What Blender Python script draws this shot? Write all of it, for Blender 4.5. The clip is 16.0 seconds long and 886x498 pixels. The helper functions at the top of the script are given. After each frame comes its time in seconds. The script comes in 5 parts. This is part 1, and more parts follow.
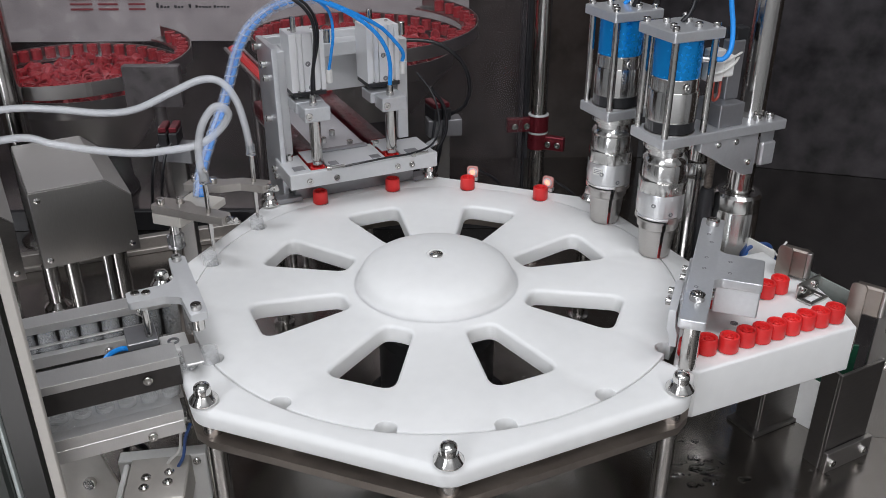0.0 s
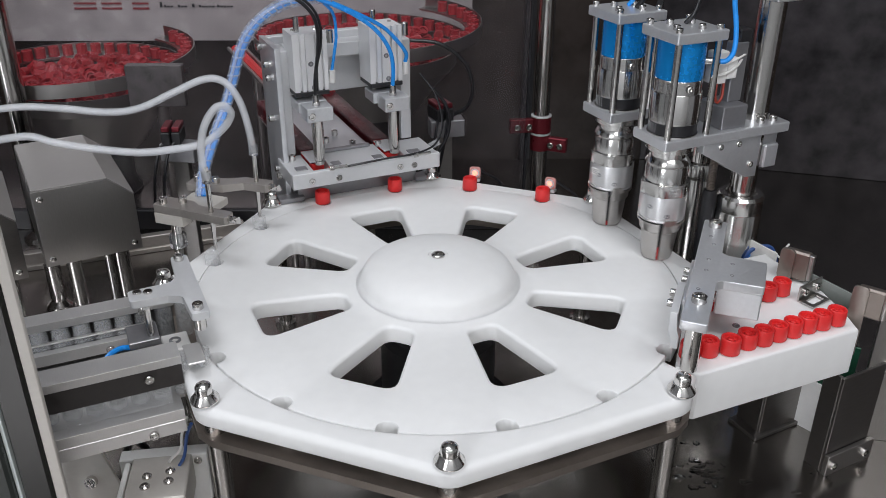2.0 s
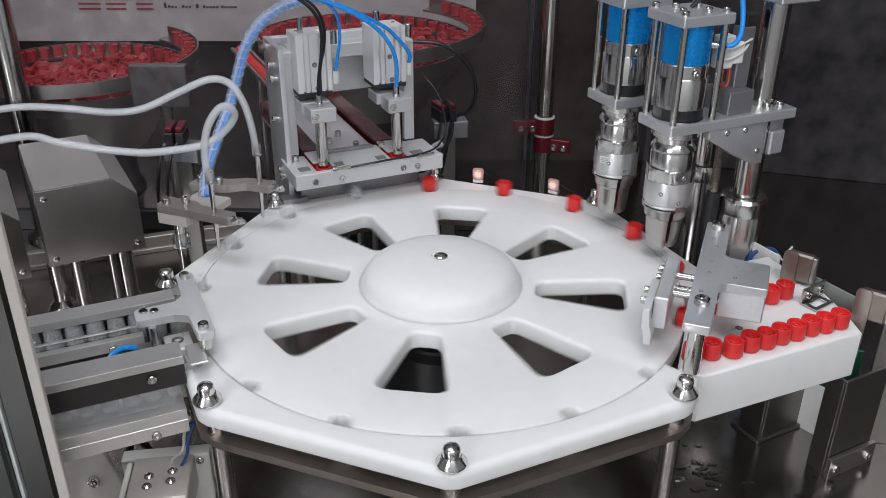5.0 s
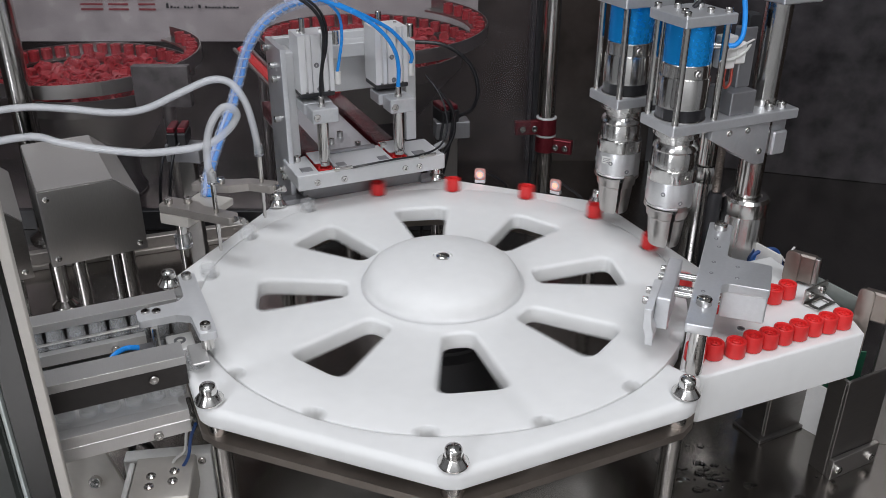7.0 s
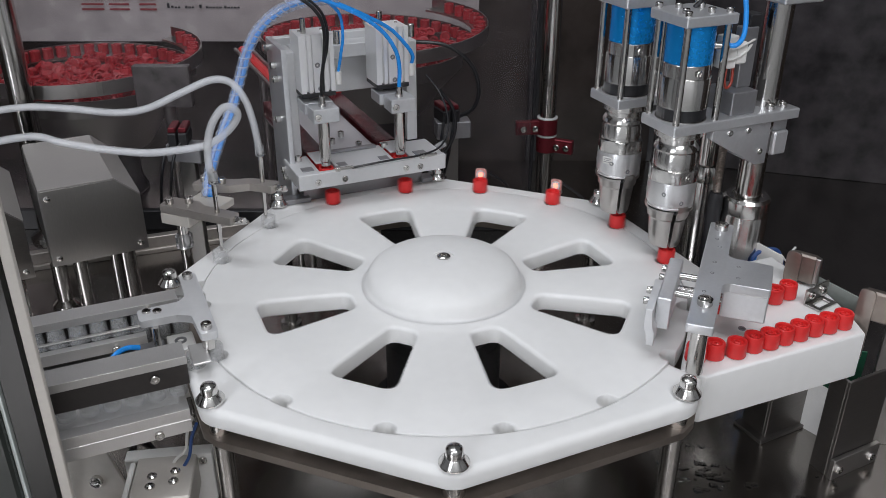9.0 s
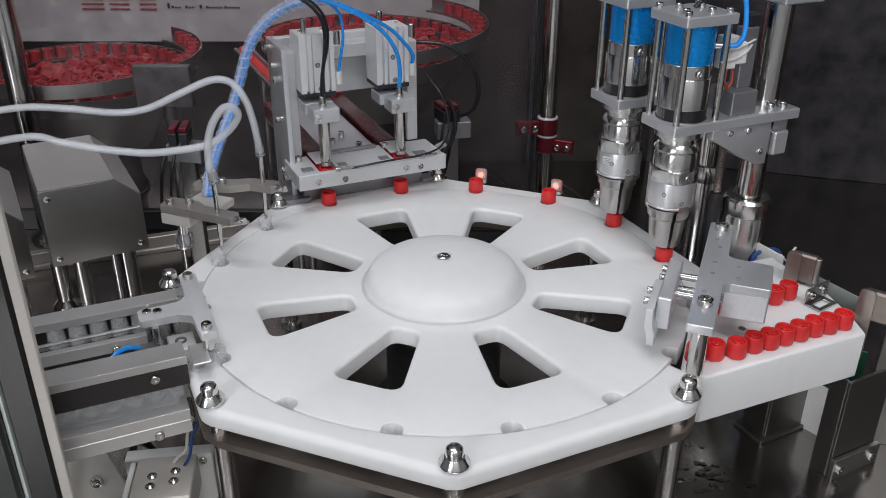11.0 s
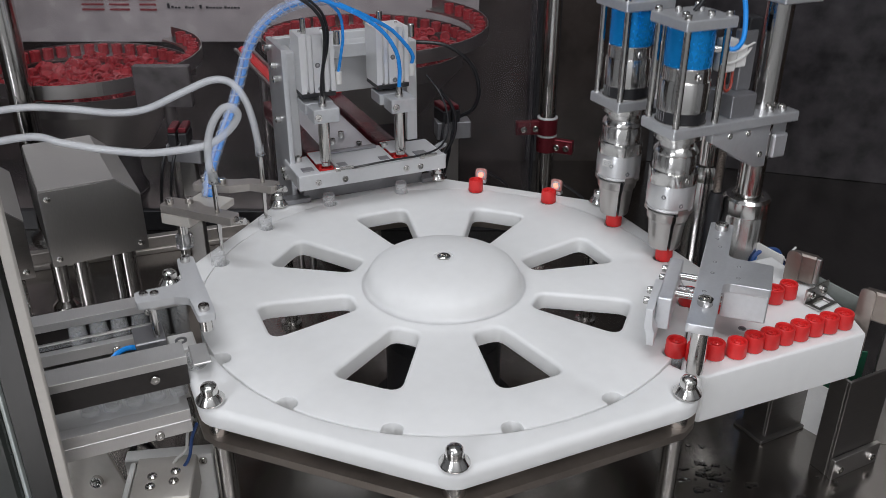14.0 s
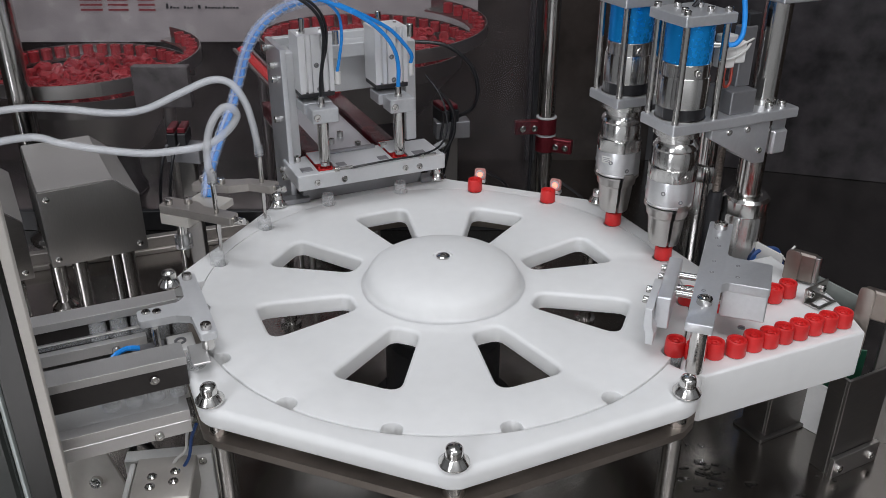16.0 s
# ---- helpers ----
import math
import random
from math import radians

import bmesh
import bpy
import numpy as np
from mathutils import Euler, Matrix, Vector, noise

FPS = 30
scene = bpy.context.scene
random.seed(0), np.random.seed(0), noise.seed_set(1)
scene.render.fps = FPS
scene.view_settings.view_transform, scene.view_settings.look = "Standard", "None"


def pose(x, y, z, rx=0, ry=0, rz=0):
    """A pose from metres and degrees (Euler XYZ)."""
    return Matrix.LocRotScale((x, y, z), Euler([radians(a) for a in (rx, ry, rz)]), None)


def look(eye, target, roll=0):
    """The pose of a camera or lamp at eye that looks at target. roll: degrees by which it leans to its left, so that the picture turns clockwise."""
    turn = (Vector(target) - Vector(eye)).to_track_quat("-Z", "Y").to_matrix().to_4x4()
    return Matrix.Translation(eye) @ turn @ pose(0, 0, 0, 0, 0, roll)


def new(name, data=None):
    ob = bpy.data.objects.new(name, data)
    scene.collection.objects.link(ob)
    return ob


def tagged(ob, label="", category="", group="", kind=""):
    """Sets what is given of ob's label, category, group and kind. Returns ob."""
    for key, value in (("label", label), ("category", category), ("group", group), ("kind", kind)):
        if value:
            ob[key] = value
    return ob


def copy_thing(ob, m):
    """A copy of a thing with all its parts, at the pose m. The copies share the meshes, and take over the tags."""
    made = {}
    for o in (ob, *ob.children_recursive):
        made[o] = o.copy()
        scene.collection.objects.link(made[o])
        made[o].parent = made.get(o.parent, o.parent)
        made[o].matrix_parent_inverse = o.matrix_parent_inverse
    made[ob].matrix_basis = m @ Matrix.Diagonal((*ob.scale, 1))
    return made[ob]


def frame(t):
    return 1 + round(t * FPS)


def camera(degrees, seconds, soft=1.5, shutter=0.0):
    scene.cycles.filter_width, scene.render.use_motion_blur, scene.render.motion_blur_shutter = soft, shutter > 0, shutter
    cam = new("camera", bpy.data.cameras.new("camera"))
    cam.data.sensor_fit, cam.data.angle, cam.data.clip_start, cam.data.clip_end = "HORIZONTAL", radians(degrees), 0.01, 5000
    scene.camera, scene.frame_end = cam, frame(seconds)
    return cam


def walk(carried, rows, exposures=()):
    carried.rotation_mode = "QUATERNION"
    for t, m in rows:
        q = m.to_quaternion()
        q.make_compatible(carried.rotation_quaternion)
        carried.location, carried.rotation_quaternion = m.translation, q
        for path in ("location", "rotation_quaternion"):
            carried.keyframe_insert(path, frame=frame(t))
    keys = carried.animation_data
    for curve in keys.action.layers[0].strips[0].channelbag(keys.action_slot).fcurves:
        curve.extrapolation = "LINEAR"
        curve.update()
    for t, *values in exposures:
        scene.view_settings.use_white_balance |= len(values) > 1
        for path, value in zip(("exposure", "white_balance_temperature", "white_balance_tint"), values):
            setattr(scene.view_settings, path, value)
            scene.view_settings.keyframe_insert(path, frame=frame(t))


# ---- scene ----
# ---------------------------------------------------------------- camera
cam = camera(54.2, 16.0, soft=0.4, shutter=0.4)
EYE = (-0.002, -0.6993, 0.3905)
PATH = [
    (0, 0.0191, -0.5223, -0.09), (0.5, 0.0173, -0.5220, -0.03), (1, 0.0167, -0.5217, 0.04),
    (1.5, 0.0159, -0.5212, 0.09), (2, 0.0145, -0.5206, 0.14), (2.5, 0.0131, -0.5199, 0.20),
    (3, 0.0118, -0.5193, 0.24), (3.5, 0.0110, -0.5186, 0.27), (4, 0.0103, -0.5181, 0.29),
    (5.2, 0.0075, -0.5173, 0.26), (6.5, 0.0044, -0.5166, 0.22), (7.5, 0.0029, -0.5168, 0.21),
    (9, 0.0016, -0.5168, 0.20), (11.5, 0.0011, -0.5165, 0.20), (13, 0.0010, -0.5165, 0.20),
    (14, 0.0012, -0.5166, 0.17), (15, 0.0020, -0.5171, 0.12), (16, 0.0029, -0.5173, 0.08),
]
walk(cam, [(t, look(EYE, (x, 1.0835, z), roll)) for t, x, z, roll in PATH], exposures=[(0, 0.03), (4, 0.01), (7.5, -0.02), (9, -0.12), (16, -0.16)])

# ---------------------------------------------------------------- world and lamps
world = bpy.data.worlds.new("hall_air")
scene.world = world
world.use_nodes = True
world.node_tree.nodes["Background"].inputs[0].default_value = (0.55, 0.60, 0.68, 1)
world.node_tree.nodes["Background"].inputs[1].default_value = 0.10


def area_lamp(name, m, w, h, watts, colour):
    d = bpy.data.lights.new(name, "AREA")
    d.shape, d.size, d.size_y, d.energy, d.color = "RECTANGLE", w, h, watts, colour
    ob = new(name, d)
    ob.matrix_world = m
    return ob


area_lamp("ceiling_lamp", look((-0.5, 0.0, 2.85), (-0.5, 0.0, 0)), 1.6, 1.0, 27, (0.94, 0.965, 1.03))
# Unseen fill added in front, for upright faces and metal.
area_lamp("front_fill", look((0.6, -2.2, 2.85), (0.6, -2.2, 0)), 2.0, 1.0, 62, (0.97, 0.975, 1.03))
# Unseen fill added low by the south wall: front faces and metal highlights.
area_lamp("side_fill", look((-1.7, -3.35, 1.25), (0.0, 0.0, 0.05)), 1.3, 1.7, 62, (0.92, 0.95, 1.03))

# ---------------------------------------------------------------- mesh helpers


def bm_box(bm, x0, x1, y0, y1, z0, z1, bevel=0.0006, m=None):
    """A box from its limits, with small chamfers."""
    r = bmesh.ops.create_cube(bm, size=1.0)
    vs = r["verts"]
    for v in vs:
        v.co = Vector(((x0 + x1) / 2 + v.co.x * (x1 - x0), (y0 + y1) / 2 + v.co.y * (y1 - y0), (z0 + z1) / 2 + v.co.z * (z1 - z0)))
    if bevel:
        es = {e for v in vs for e in v.link_edges}
        b = bmesh.ops.bevel(bm, geom=list(es), offset=bevel, segments=1, profile=0.5, affect="EDGES")
        vs = list({v for f in b["faces"] for v in f.verts} | {v for v in vs if v.is_valid})
    if m:
        for v in vs:
            v.co = m @ v.co
    return bm


def bm_lathe(bm, prof, c=(0, 0, 0), seg=32, m=None, caps=True):
    """A turned body: prof is a list of (radius, height) about the z axis at c."""
    rings = []
    for r, z in prof:
        ring = []
        for i in range(seg):
            a = 2 * math.pi * i / seg
            p = Vector((c[0] + r * math.cos(a), c[1] + r * math.sin(a), c[2] + z))
            ring.append(bm.verts.new(m @ p if m else p))
        rings.append(ring)
    for a, b in zip(rings, rings[1:]):
        for i in range(seg):
            f = bm.faces.new((a[i], a[(i + 1) % seg], b[(i + 1) % seg], b[i]))
            f.smooth = True
    if caps:
        if prof[0][0] > 1e-6:
            bm.faces.new(rings[0][::-1])
        if prof[-1][0] > 1e-6:
            bm.faces.new(rings[-1])
    return bm


def bm_rod(bm, p0, p1, r, seg=20, bevel=0.0):
    """A round bar between two points."""
    p0, p1 = Vector(p0), Vector(p1)
    d = p1 - p0
    m = Matrix.Translation(p0) @ d.to_track_quat("Z", "Y").to_matrix().to_4x4()
    h = d.length
    b = bevel
    prof = [(r, 0), (r, h)] if not b else [(r - b, 0), (r, b), (r, h - b), (r - b, h)]
    return bm_lathe(bm, prof, seg=seg, m=m)


def smooth_path(pts, n=8):
    """A Catmull-Rom curve through the points."""
    P = [Vector(p) for p in pts]
    P = [2 * P[0] - P[1]] + P + [2 * P[-1] - P[-2]]
    out = []
    for i in range(1, len(P) - 2):
        for k in range(n):
            t = k / n
            a, b, c, d = P[i - 1], P[i], P[i + 1], P[i + 2]
            out.append(0.5 * (2 * b + (c - a) * t + (2 * a - 5 * b + 4 * c - d) * t * t + (3 * b - a - 3 * c + d) * t ** 3))
    out.append(P[-2])
    return out


def bm_hose(bm, pts, r, seg=12, n=8, inner=0.0):
    """A bent hose of even thickness; inner: bore of a hollow one."""
    path = smooth_path(pts, n)
    up = Vector((0.13, 0.21, 0.97))
    for rad, flip in ((r, False),) + (((inner, True),) if inner else ()):
        rings = []
        side = None
        for i, p in enumerate(path):
            d = (path[min(i + 1, len(path) - 1)] - path[max(i - 1, 0)]).normalized()
            side = (side - d * side.dot(d)).normalized() if side else d.cross(up).normalized()
            w = d.cross(side)
            rings.append([bm.verts.new(p + (side * math.cos(2 * math.pi * k / seg) + w * math.sin(2 * math.pi * k / seg)) * rad) for k in range(seg)])
        for a, b in zip(rings, rings[1:]):
            for k in range(seg):
                q = (a[k], a[(k + 1) % seg], b[(k + 1) % seg], b[k])
                bm.faces.new(q[::-1] if flip else q).smooth = True
        if not inner:
            bm.faces.new(rings[0][::-1])
            bm.faces.new(rings[-1])
    return bm


def bm_prism(bm, pts, z0, z1, bevel=0.0, m=None):
    """An upright plate with the outline pts (x, y), bevelled along its rims."""
    lo = [bm.verts.new((x, y, z0)) for x, y in pts]
    hi = [bm.verts.new((x, y, z1)) for x, y in pts]
    n = len(pts)
    fb, ft = bm.faces.new(lo[::-1]), bm.faces.new(hi)
    for i in range(n):
        bm.faces.new((lo[i], lo[(i + 1) % n], hi[(i + 1) % n], hi[i]))
    vs = lo + hi
    if bevel:
        b = bmesh.ops.bevel(bm, geom=list(set(fb.edges) | set(ft.edges)), offset=bevel, segments=3, profile=0.5, affect="EDGES")
        vs = list({v for f in b["faces"] for v in f.verts} | {v for v in vs if v.is_valid})
    if m:
        for v in vs:
            v.co = m @ v.co
    return bm


def bm_screw(bm, x, y, z, r=0.0032, h=0.004, m=None):
    """A socket head screw standing on z."""
    return bm_lathe(bm, [(r * 0.96, 0), (r, 0.0004), (r, h - 0.0005), (r * 0.86, h), (r * 0.5, h), (r * 0.45, h - 0.0018), (0, h - 0.0018)], (x, y, z), 14, m)


def rounded(pts, r, n=4):
    """The outline with its corners rounded by r."""
    out = []
    for i, p in enumerate(pts):
        p, a, b = Vector(p), Vector(pts[i - 1]), Vector(pts[(i + 1) % len(pts)])
        u, v = (a - p).normalized(), (b - p).normalized()
        half = math.acos(max(-1, min(1, u.dot(v)))) / 2
        d = min(r / math.tan(half), (a - p).length * 0.48, (b - p).length * 0.48)
        s, e = p + u * d, p + v * d
        for k in range(n + 1):
            t = k / n
            out.append(tuple((s * (1 - t) ** 2 + p * 2 * t * (1 - t) + e * t * t)))
    return out


def thing(name, m, label, category, group="", kind=""):
    ob = new(name)
    ob.empty_display_size = 0.02
    ob.matrix_world = m
    return tagged(ob, label, category, group, kind)


def part(name, bm, material, parent=None, label="", smooth=True):
    bmesh.ops.recalc_face_normals(bm, faces=bm.faces)
    me = bpy.data.meshes.new(name)
    bm.to_mesh(me)
    bm.free()
    me.materials.append(material)
    if smooth:
        me.polygons.foreach_set("use_smooth", [True] * len(me.polygons))
        me.set_sharp_from_angle(angle=radians(35))
    ob = new(name, me)
    if parent:
        ob.parent = parent
    return tagged(ob, label)


def single(name, bm, material, m, label, category, group="", kind=""):
    """A thing made of one mesh."""
    ob = part(name, bm, material)
    ob.matrix_world = m
    return tagged(ob, label, category, group, kind)


def B():
    return bmesh.new()


def station(deg, r=0.25, z=0.0):
    """The frame of a work station: x along the rim, y outwards from radius r, z up from the plate's top."""
    a = radians(deg)
    return pose(r * math.cos(a), r * math.sin(a), z, 0, 0, deg - 90)

# ---------------------------------------------------------------- materials


def mat(name, base, rough=0.5, metal=0.0, vary=0.08, scale=60.0, bump=0.0, bump_scale=400.0, stretch=None,
        rough_vary=0.08, spec=0.5, coat=0.0, emit=None, trans=0.0, sss=0.0, alpha=1.0, tint=None, random_vary=0.0, ior=1.5, turned=0.0):
    """A surface with colour variation at two scales, uneven gloss and fine relief."""
    m = bpy.data.materials.new(name)
    m.use_nodes = True
    nt = m.node_tree
    bs = nt.nodes["Principled BSDF"]
    bs.inputs["Metallic"].default_value = metal
    bs.inputs["Specular IOR Level"].default_value = spec
    bs.inputs["Coat Weight"].default_value = coat
    bs.inputs["Transmission Weight"].default_value = trans
    bs.inputs["IOR"].default_value = ior
    bs.inputs["Alpha"].default_value = alpha
    if sss:
        bs.inputs["Subsurface Weight"].default_value = sss
        bs.inputs["Subsurface Radius"].default_value = (0.006, 0.006, 0.006)
        bs.inputs["Subsurface Scale"].default_value = 1.1
    if emit:
        bs.inputs["Emission Color"].default_value = (*emit[:3], 1)
        bs.inputs["Emission Strength"].default_value = emit[3]
    tc = nt.nodes.new("ShaderNodeTexCoord")
    mp = nt.nodes.new("ShaderNodeMapping")
    nt.links.new(tc.outputs["Object"], mp.inputs["Vector"])
    mp.inputs["Scale"].default_value = stretch or (1, 1, 1)
    big, fine = nt.nodes.new("ShaderNodeTexNoise"), nt.nodes.new("ShaderNodeTexNoise")
    big.inputs["Scale"].default_value, fine.inputs["Scale"].default_value = scale * 0.25, scale * 4
    big.inputs["Detail"].default_value, fine.inputs["Detail"].default_value = 4, 6
    nt.links.new(tc.outputs["Object"], big.inputs["Vector"])
    nt.links.new(mp.outputs["Vector"], fine.inputs["Vector"])
    add = nt.nodes.new("ShaderNodeMath")
    add.operation = "ADD"
    nt.links.new(big.outputs["Fac"], add.inputs[0])
    nt.links.new(fine.outputs["Fac"], add.inputs[1])
    ramp = nt.nodes.new("ShaderNodeMapRange")
    ramp.inputs["From Min"].default_value, ramp.inputs["From Max"].default_value = 0.6, 1.4
    ramp.inputs["To Min"].default_value, ramp.inputs["To Max"].default_value = 0, 1
    nt.links.new(add.outputs[0], ramp.inputs["Value"])
    mix = nt.nodes.new("ShaderNodeMix")
    mix.data_type = "RGBA"
    lo = [c * (1 - vary) for c in base]
    hi = [min(1, c * (1 + vary)) for c in base]
    if tint:
        lo = [(1 - vary * 2) * c + vary * 2 * t for c, t in zip(base, tint)]
    mix.inputs["A"].default_value, mix.inputs["B"].default_value = (*lo, 1), (*hi, 1)
    nt.links.new(ramp.outputs["Result"], mix.inputs["Factor"])
    colour = mix.outputs["Result"]
    if random_vary:
        info = nt.nodes.new("ShaderNodeObjectInfo")
        hsv = nt.nodes.new("ShaderNodeHueSaturation")
        mr = nt.nodes.new("ShaderNodeMapRange")
        mr.inputs["To Min"].default_value, mr.inputs["To Max"].default_value = 1 - random_vary, 1 + random_vary
        nt.links.new(info.outputs["Random"], mr.inputs["Value"])
        nt.links.new(mr.outputs["Result"], hsv.inputs["Value"])
        nt.links.new(colour, hsv.inputs["Color"])
        colour = hsv.outputs["Color"]
    nt.links.new(colour, bs.inputs["Base Color"])
    rr = nt.nodes.new("ShaderNodeMapRange")
    rr.inputs["To Min"].default_value, rr.inputs["To Max"].default_value = max(0.02, rough - rough_vary), min(1, rough + rough_vary)
    nt.links.new(ramp.outputs["Result"], rr.inputs["Value"])
    nt.links.new(rr.outputs["Result"], bs.inputs["Roughness"])
    if turned:
        tg = nt.nodes.new("ShaderNodeTangent")
        tg.direction_type, tg.axis = "RADIAL", "Z"
        nt.links.new(tg.outputs["Tangent"], bs.inputs["Tangent"])
        bs.inputs["Anisotropic"].default_value = turned
        bs.inputs["Anisotropic Rotation"].default_value = 0.25
    if bump:
        bn = nt.nodes.new("ShaderNodeTexNoise")
        bn.inputs["Scale"].default_value = bump_scale
        bn.inputs["Detail"].default_value = 5
        nt.links.new(mp.outputs["Vector"], bn.inputs["Vector"])
        bu = nt.nodes.new("ShaderNodeBump")
        bu.inputs["Strength"].default_value = bump
        bu.inputs["Distance"].default_value = 0.0005
        nt.links.new(bn.outputs["Fac"], bu.inputs["Height"])
        nt.links.new(bu.outputs["Normal"], bs.inputs["Normal"])
    return m


WHITE = mat("white_polymer", (0.80, 0.80, 0.785), 0.50, vary=0.03, scale=20, bump=0.035, bump_scale=300, sss=0.55, rough_vary=0.06)
ALU = mat("anodised_aluminium", (0.70, 0.71, 0.725), 0.38, 0.72, vary=0.06, scale=80, bump=0.06, bump_scale=900)
ALU_PALE = mat("pale_aluminium", (0.70, 0.705, 0.71), 0.5, 0.45, vary=0.04, scale=60, bump=0.05, bump_scale=800)
STEEL = mat("polished_steel", (0.60, 0.585, 0.565), 0.16, 1.0, vary=0.06, scale=50, rough_vary=0.05)
BRUSHED = mat("brushed_steel", (0.52, 0.50, 0.48), 0.32, 1.0, vary=0.08, scale=60, rough_vary=0.05, bump=0.03, bump_scale=250, stretch=(1, 1, 14))
TURNED = mat("turned_steel", (0.70, 0.69, 0.67), 0.19, 1.0, vary=0.07, scale=60, stretch=(0.2, 0.2, 20), rough_vary=0.03, turned=0.8)
DRUM = mat("satin_drum_aluminium", (0.80, 0.80, 0.80), 0.34, 0.8, vary=0.04, scale=60, rough_vary=0.03, turned=0.5)
SHEET = mat("sheet_steel", (0.33, 0.318, 0.305), 0.42, 1.0, vary=0.08, scale=25, bump=0.02, bump_scale=200, stretch=(8, 1, 1), rough_vary=0.05)
# Sheet steel made darker: the legs' dark reflections are in the colour.
LEGSTEEL = mat("darkened_sheet_steel", (0.27, 0.255, 0.245), 0.34, 1.0, vary=0.12, scale=25, bump=0.02, bump_scale=200, stretch=(1, 1, 8), rough_vary=0.05)
DECK = mat("deck_steel", (0.38, 0.36, 0.34), 0.20, 1.0, vary=0.12, scale=8, stretch=(3, 1, 1), rough_vary=0.07)
BRONZE = mat("edge_plate_steel", (0.30, 0.26, 0.23), 0.42, 0.9, vary=0.12, scale=40, bump=0.1)
RED = mat("red_plastic", (0.70, 0.028, 0.028), 0.38, vary=0.06, scale=90, bump=0.06, random_vary=0.10)
BLUE = mat("blue_anodised", (0.010, 0.33, 0.86), 0.26, 0.6, vary=0.06, scale=60, bump=0.04)
BLACK = mat("black_plastic", (0.018, 0.018, 0.02), 0.42, vary=0.2, scale=80, bump=0.08)
DARKWALL = mat("tinted_panel", (0.046, 0.037, 0.033), 0.22, spec=0.22, vary=0.6, scale=5, bump=0.04, bump_scale=20, rough_vary=0.10)
SILICONE = mat("silicone_hose", (0.94, 0.96, 1.0), 0.10, vary=0.05, scale=30, alpha=0.30, rough_vary=0.05)
CLEAR = mat("clear_plastic", (0.88, 0.90, 0.92), 0.10, vary=0.02, trans=0.92, ior=1.2, rough_vary=0.05)
HOSE_BLUE = mat("blue_hose", (0.02, 0.30, 0.86), 0.25, vary=0.08)
HOSE_BLACK = mat("black_hose", (0.012, 0.012, 0.014), 0.35, vary=0.2)
MAROON = mat("maroon_aluminium", (0.16, 0.018, 0.026), 0.32, 0.6, vary=0.12, scale=90, bump=0.05)
PAINT = mat("white_plastic", (0.78, 0.77, 0.74), 0.45, vary=0.04, scale=70)
CREAM = mat("cream_plate", (0.53, 0.50, 0.455), 0.42, 0.2, vary=0.06, scale=40)
# Tones of the unseen hall, picked for what the metal parts mirror.
HALLWALL = mat("hall_paint", (0.30, 0.30, 0.30), 0.7, vary=0.06, scale=3)
HALLCEIL = mat("ceiling_paint", (0.72, 0.72, 0.71), 0.7, vary=0.06, scale=3)
HALLFLOOR = mat("hall_concrete", (0.42, 0.43, 0.42), 0.5, vary=0.15, scale=3)
COVER = mat("smoked_red_cover", (0.10, 0.012, 0.018), 0.18, vary=0.15, scale=60, alpha=0.62)
GLOW = mat("red_sensor_lens", (0.8, 0.1, 0.08), 0.2, emit=(1.0, 0.12, 0.08, 5.0))
ACRYLIC = mat("clear_guard", (0.85, 0.87, 0.87), 0.08, vary=0.03, alpha=0.10)
TUBE = mat("tube_plastic", (0.80, 0.81, 0.81), 0.12, vary=0.05, scale=90, alpha=0.30)
GREY = mat("grey_anodised", (0.30, 0.30, 0.31), 0.38, 0.7, vary=0.08, scale=60, bump=0.05)
# Cap red in a darker copy; the smoked pane's dimming is painted in.
BOWLRED = mat("dimmed_red_plastic", (0.44, 0.024, 0.034), 0.42, vary=0.2, scale=50)
# Pale grey paints the reflection in the upper glass onto the panel.
PANEL = mat("grey_rear_panel", (0.54, 0.485, 0.49), 0.25, vary=0.3, scale=6, rough_vary=0.1)
GREEN = mat("green_enamel", (0.02, 0.13, 0.07), 0.4, vary=0.1)
NAVYBLUE = mat("blue_cable", (0.02, 0.07, 0.24), 0.4)
NAVY = mat("navy_cable", (0.01, 0.02, 0.09), 0.4)
INK_RED = mat("red_ink", (0.30, 0.045, 0.055), 0.5)
INK_DARK = mat("dark_ink", (0.03, 0.03, 0.035), 0.5)
WATER = mat("water", (0.9, 0.9, 0.9), 0.03, trans=1.0, ior=1.33, vary=0.01, rough_vary=0.01)
COPPER = mat("red_wire", (0.35, 0.05, 0.03), 0.4)
# Strong mottling stands in for smeared reflections in the acrylic.
BLACKPANEL = mat("black_acrylic", (0.036, 0.033, 0.035), 0.10, vary=0.9, scale=7, rough_vary=0.04, spec=0.2)
# Blotchy grey puts a veil of haze and reflections into the pane.
HAZE = mat("smoked_window", (0.10, 0.085, 0.09), 0.05, vary=0.8, scale=10, alpha=0.13, spec=0.3, rough_vary=0.03)
CYLALU = mat("bright_extruded_aluminium", (0.86, 0.86, 0.86), 0.34, 0.4, vary=0.02, scale=30, rough_vary=0.02)
RAIL = mat("satin_rail_aluminium", (0.62, 0.61, 0.595), 0.40, 0.75, vary=0.06, scale=60, bump=0.03, bump_scale=500, stretch=(1, 8, 1), rough_vary=0.05)
# Near-black, so the side strips hold the shade of the gap under the rails.
DARKSTRIP = mat("dark_brown_strip", (0.030, 0.026, 0.024), 0.40, vary=0.2, scale=60)
SHEETPAINT = mat("grey_green_paint", (0.24, 0.26, 0.24), 0.45, vary=0.10, scale=40)

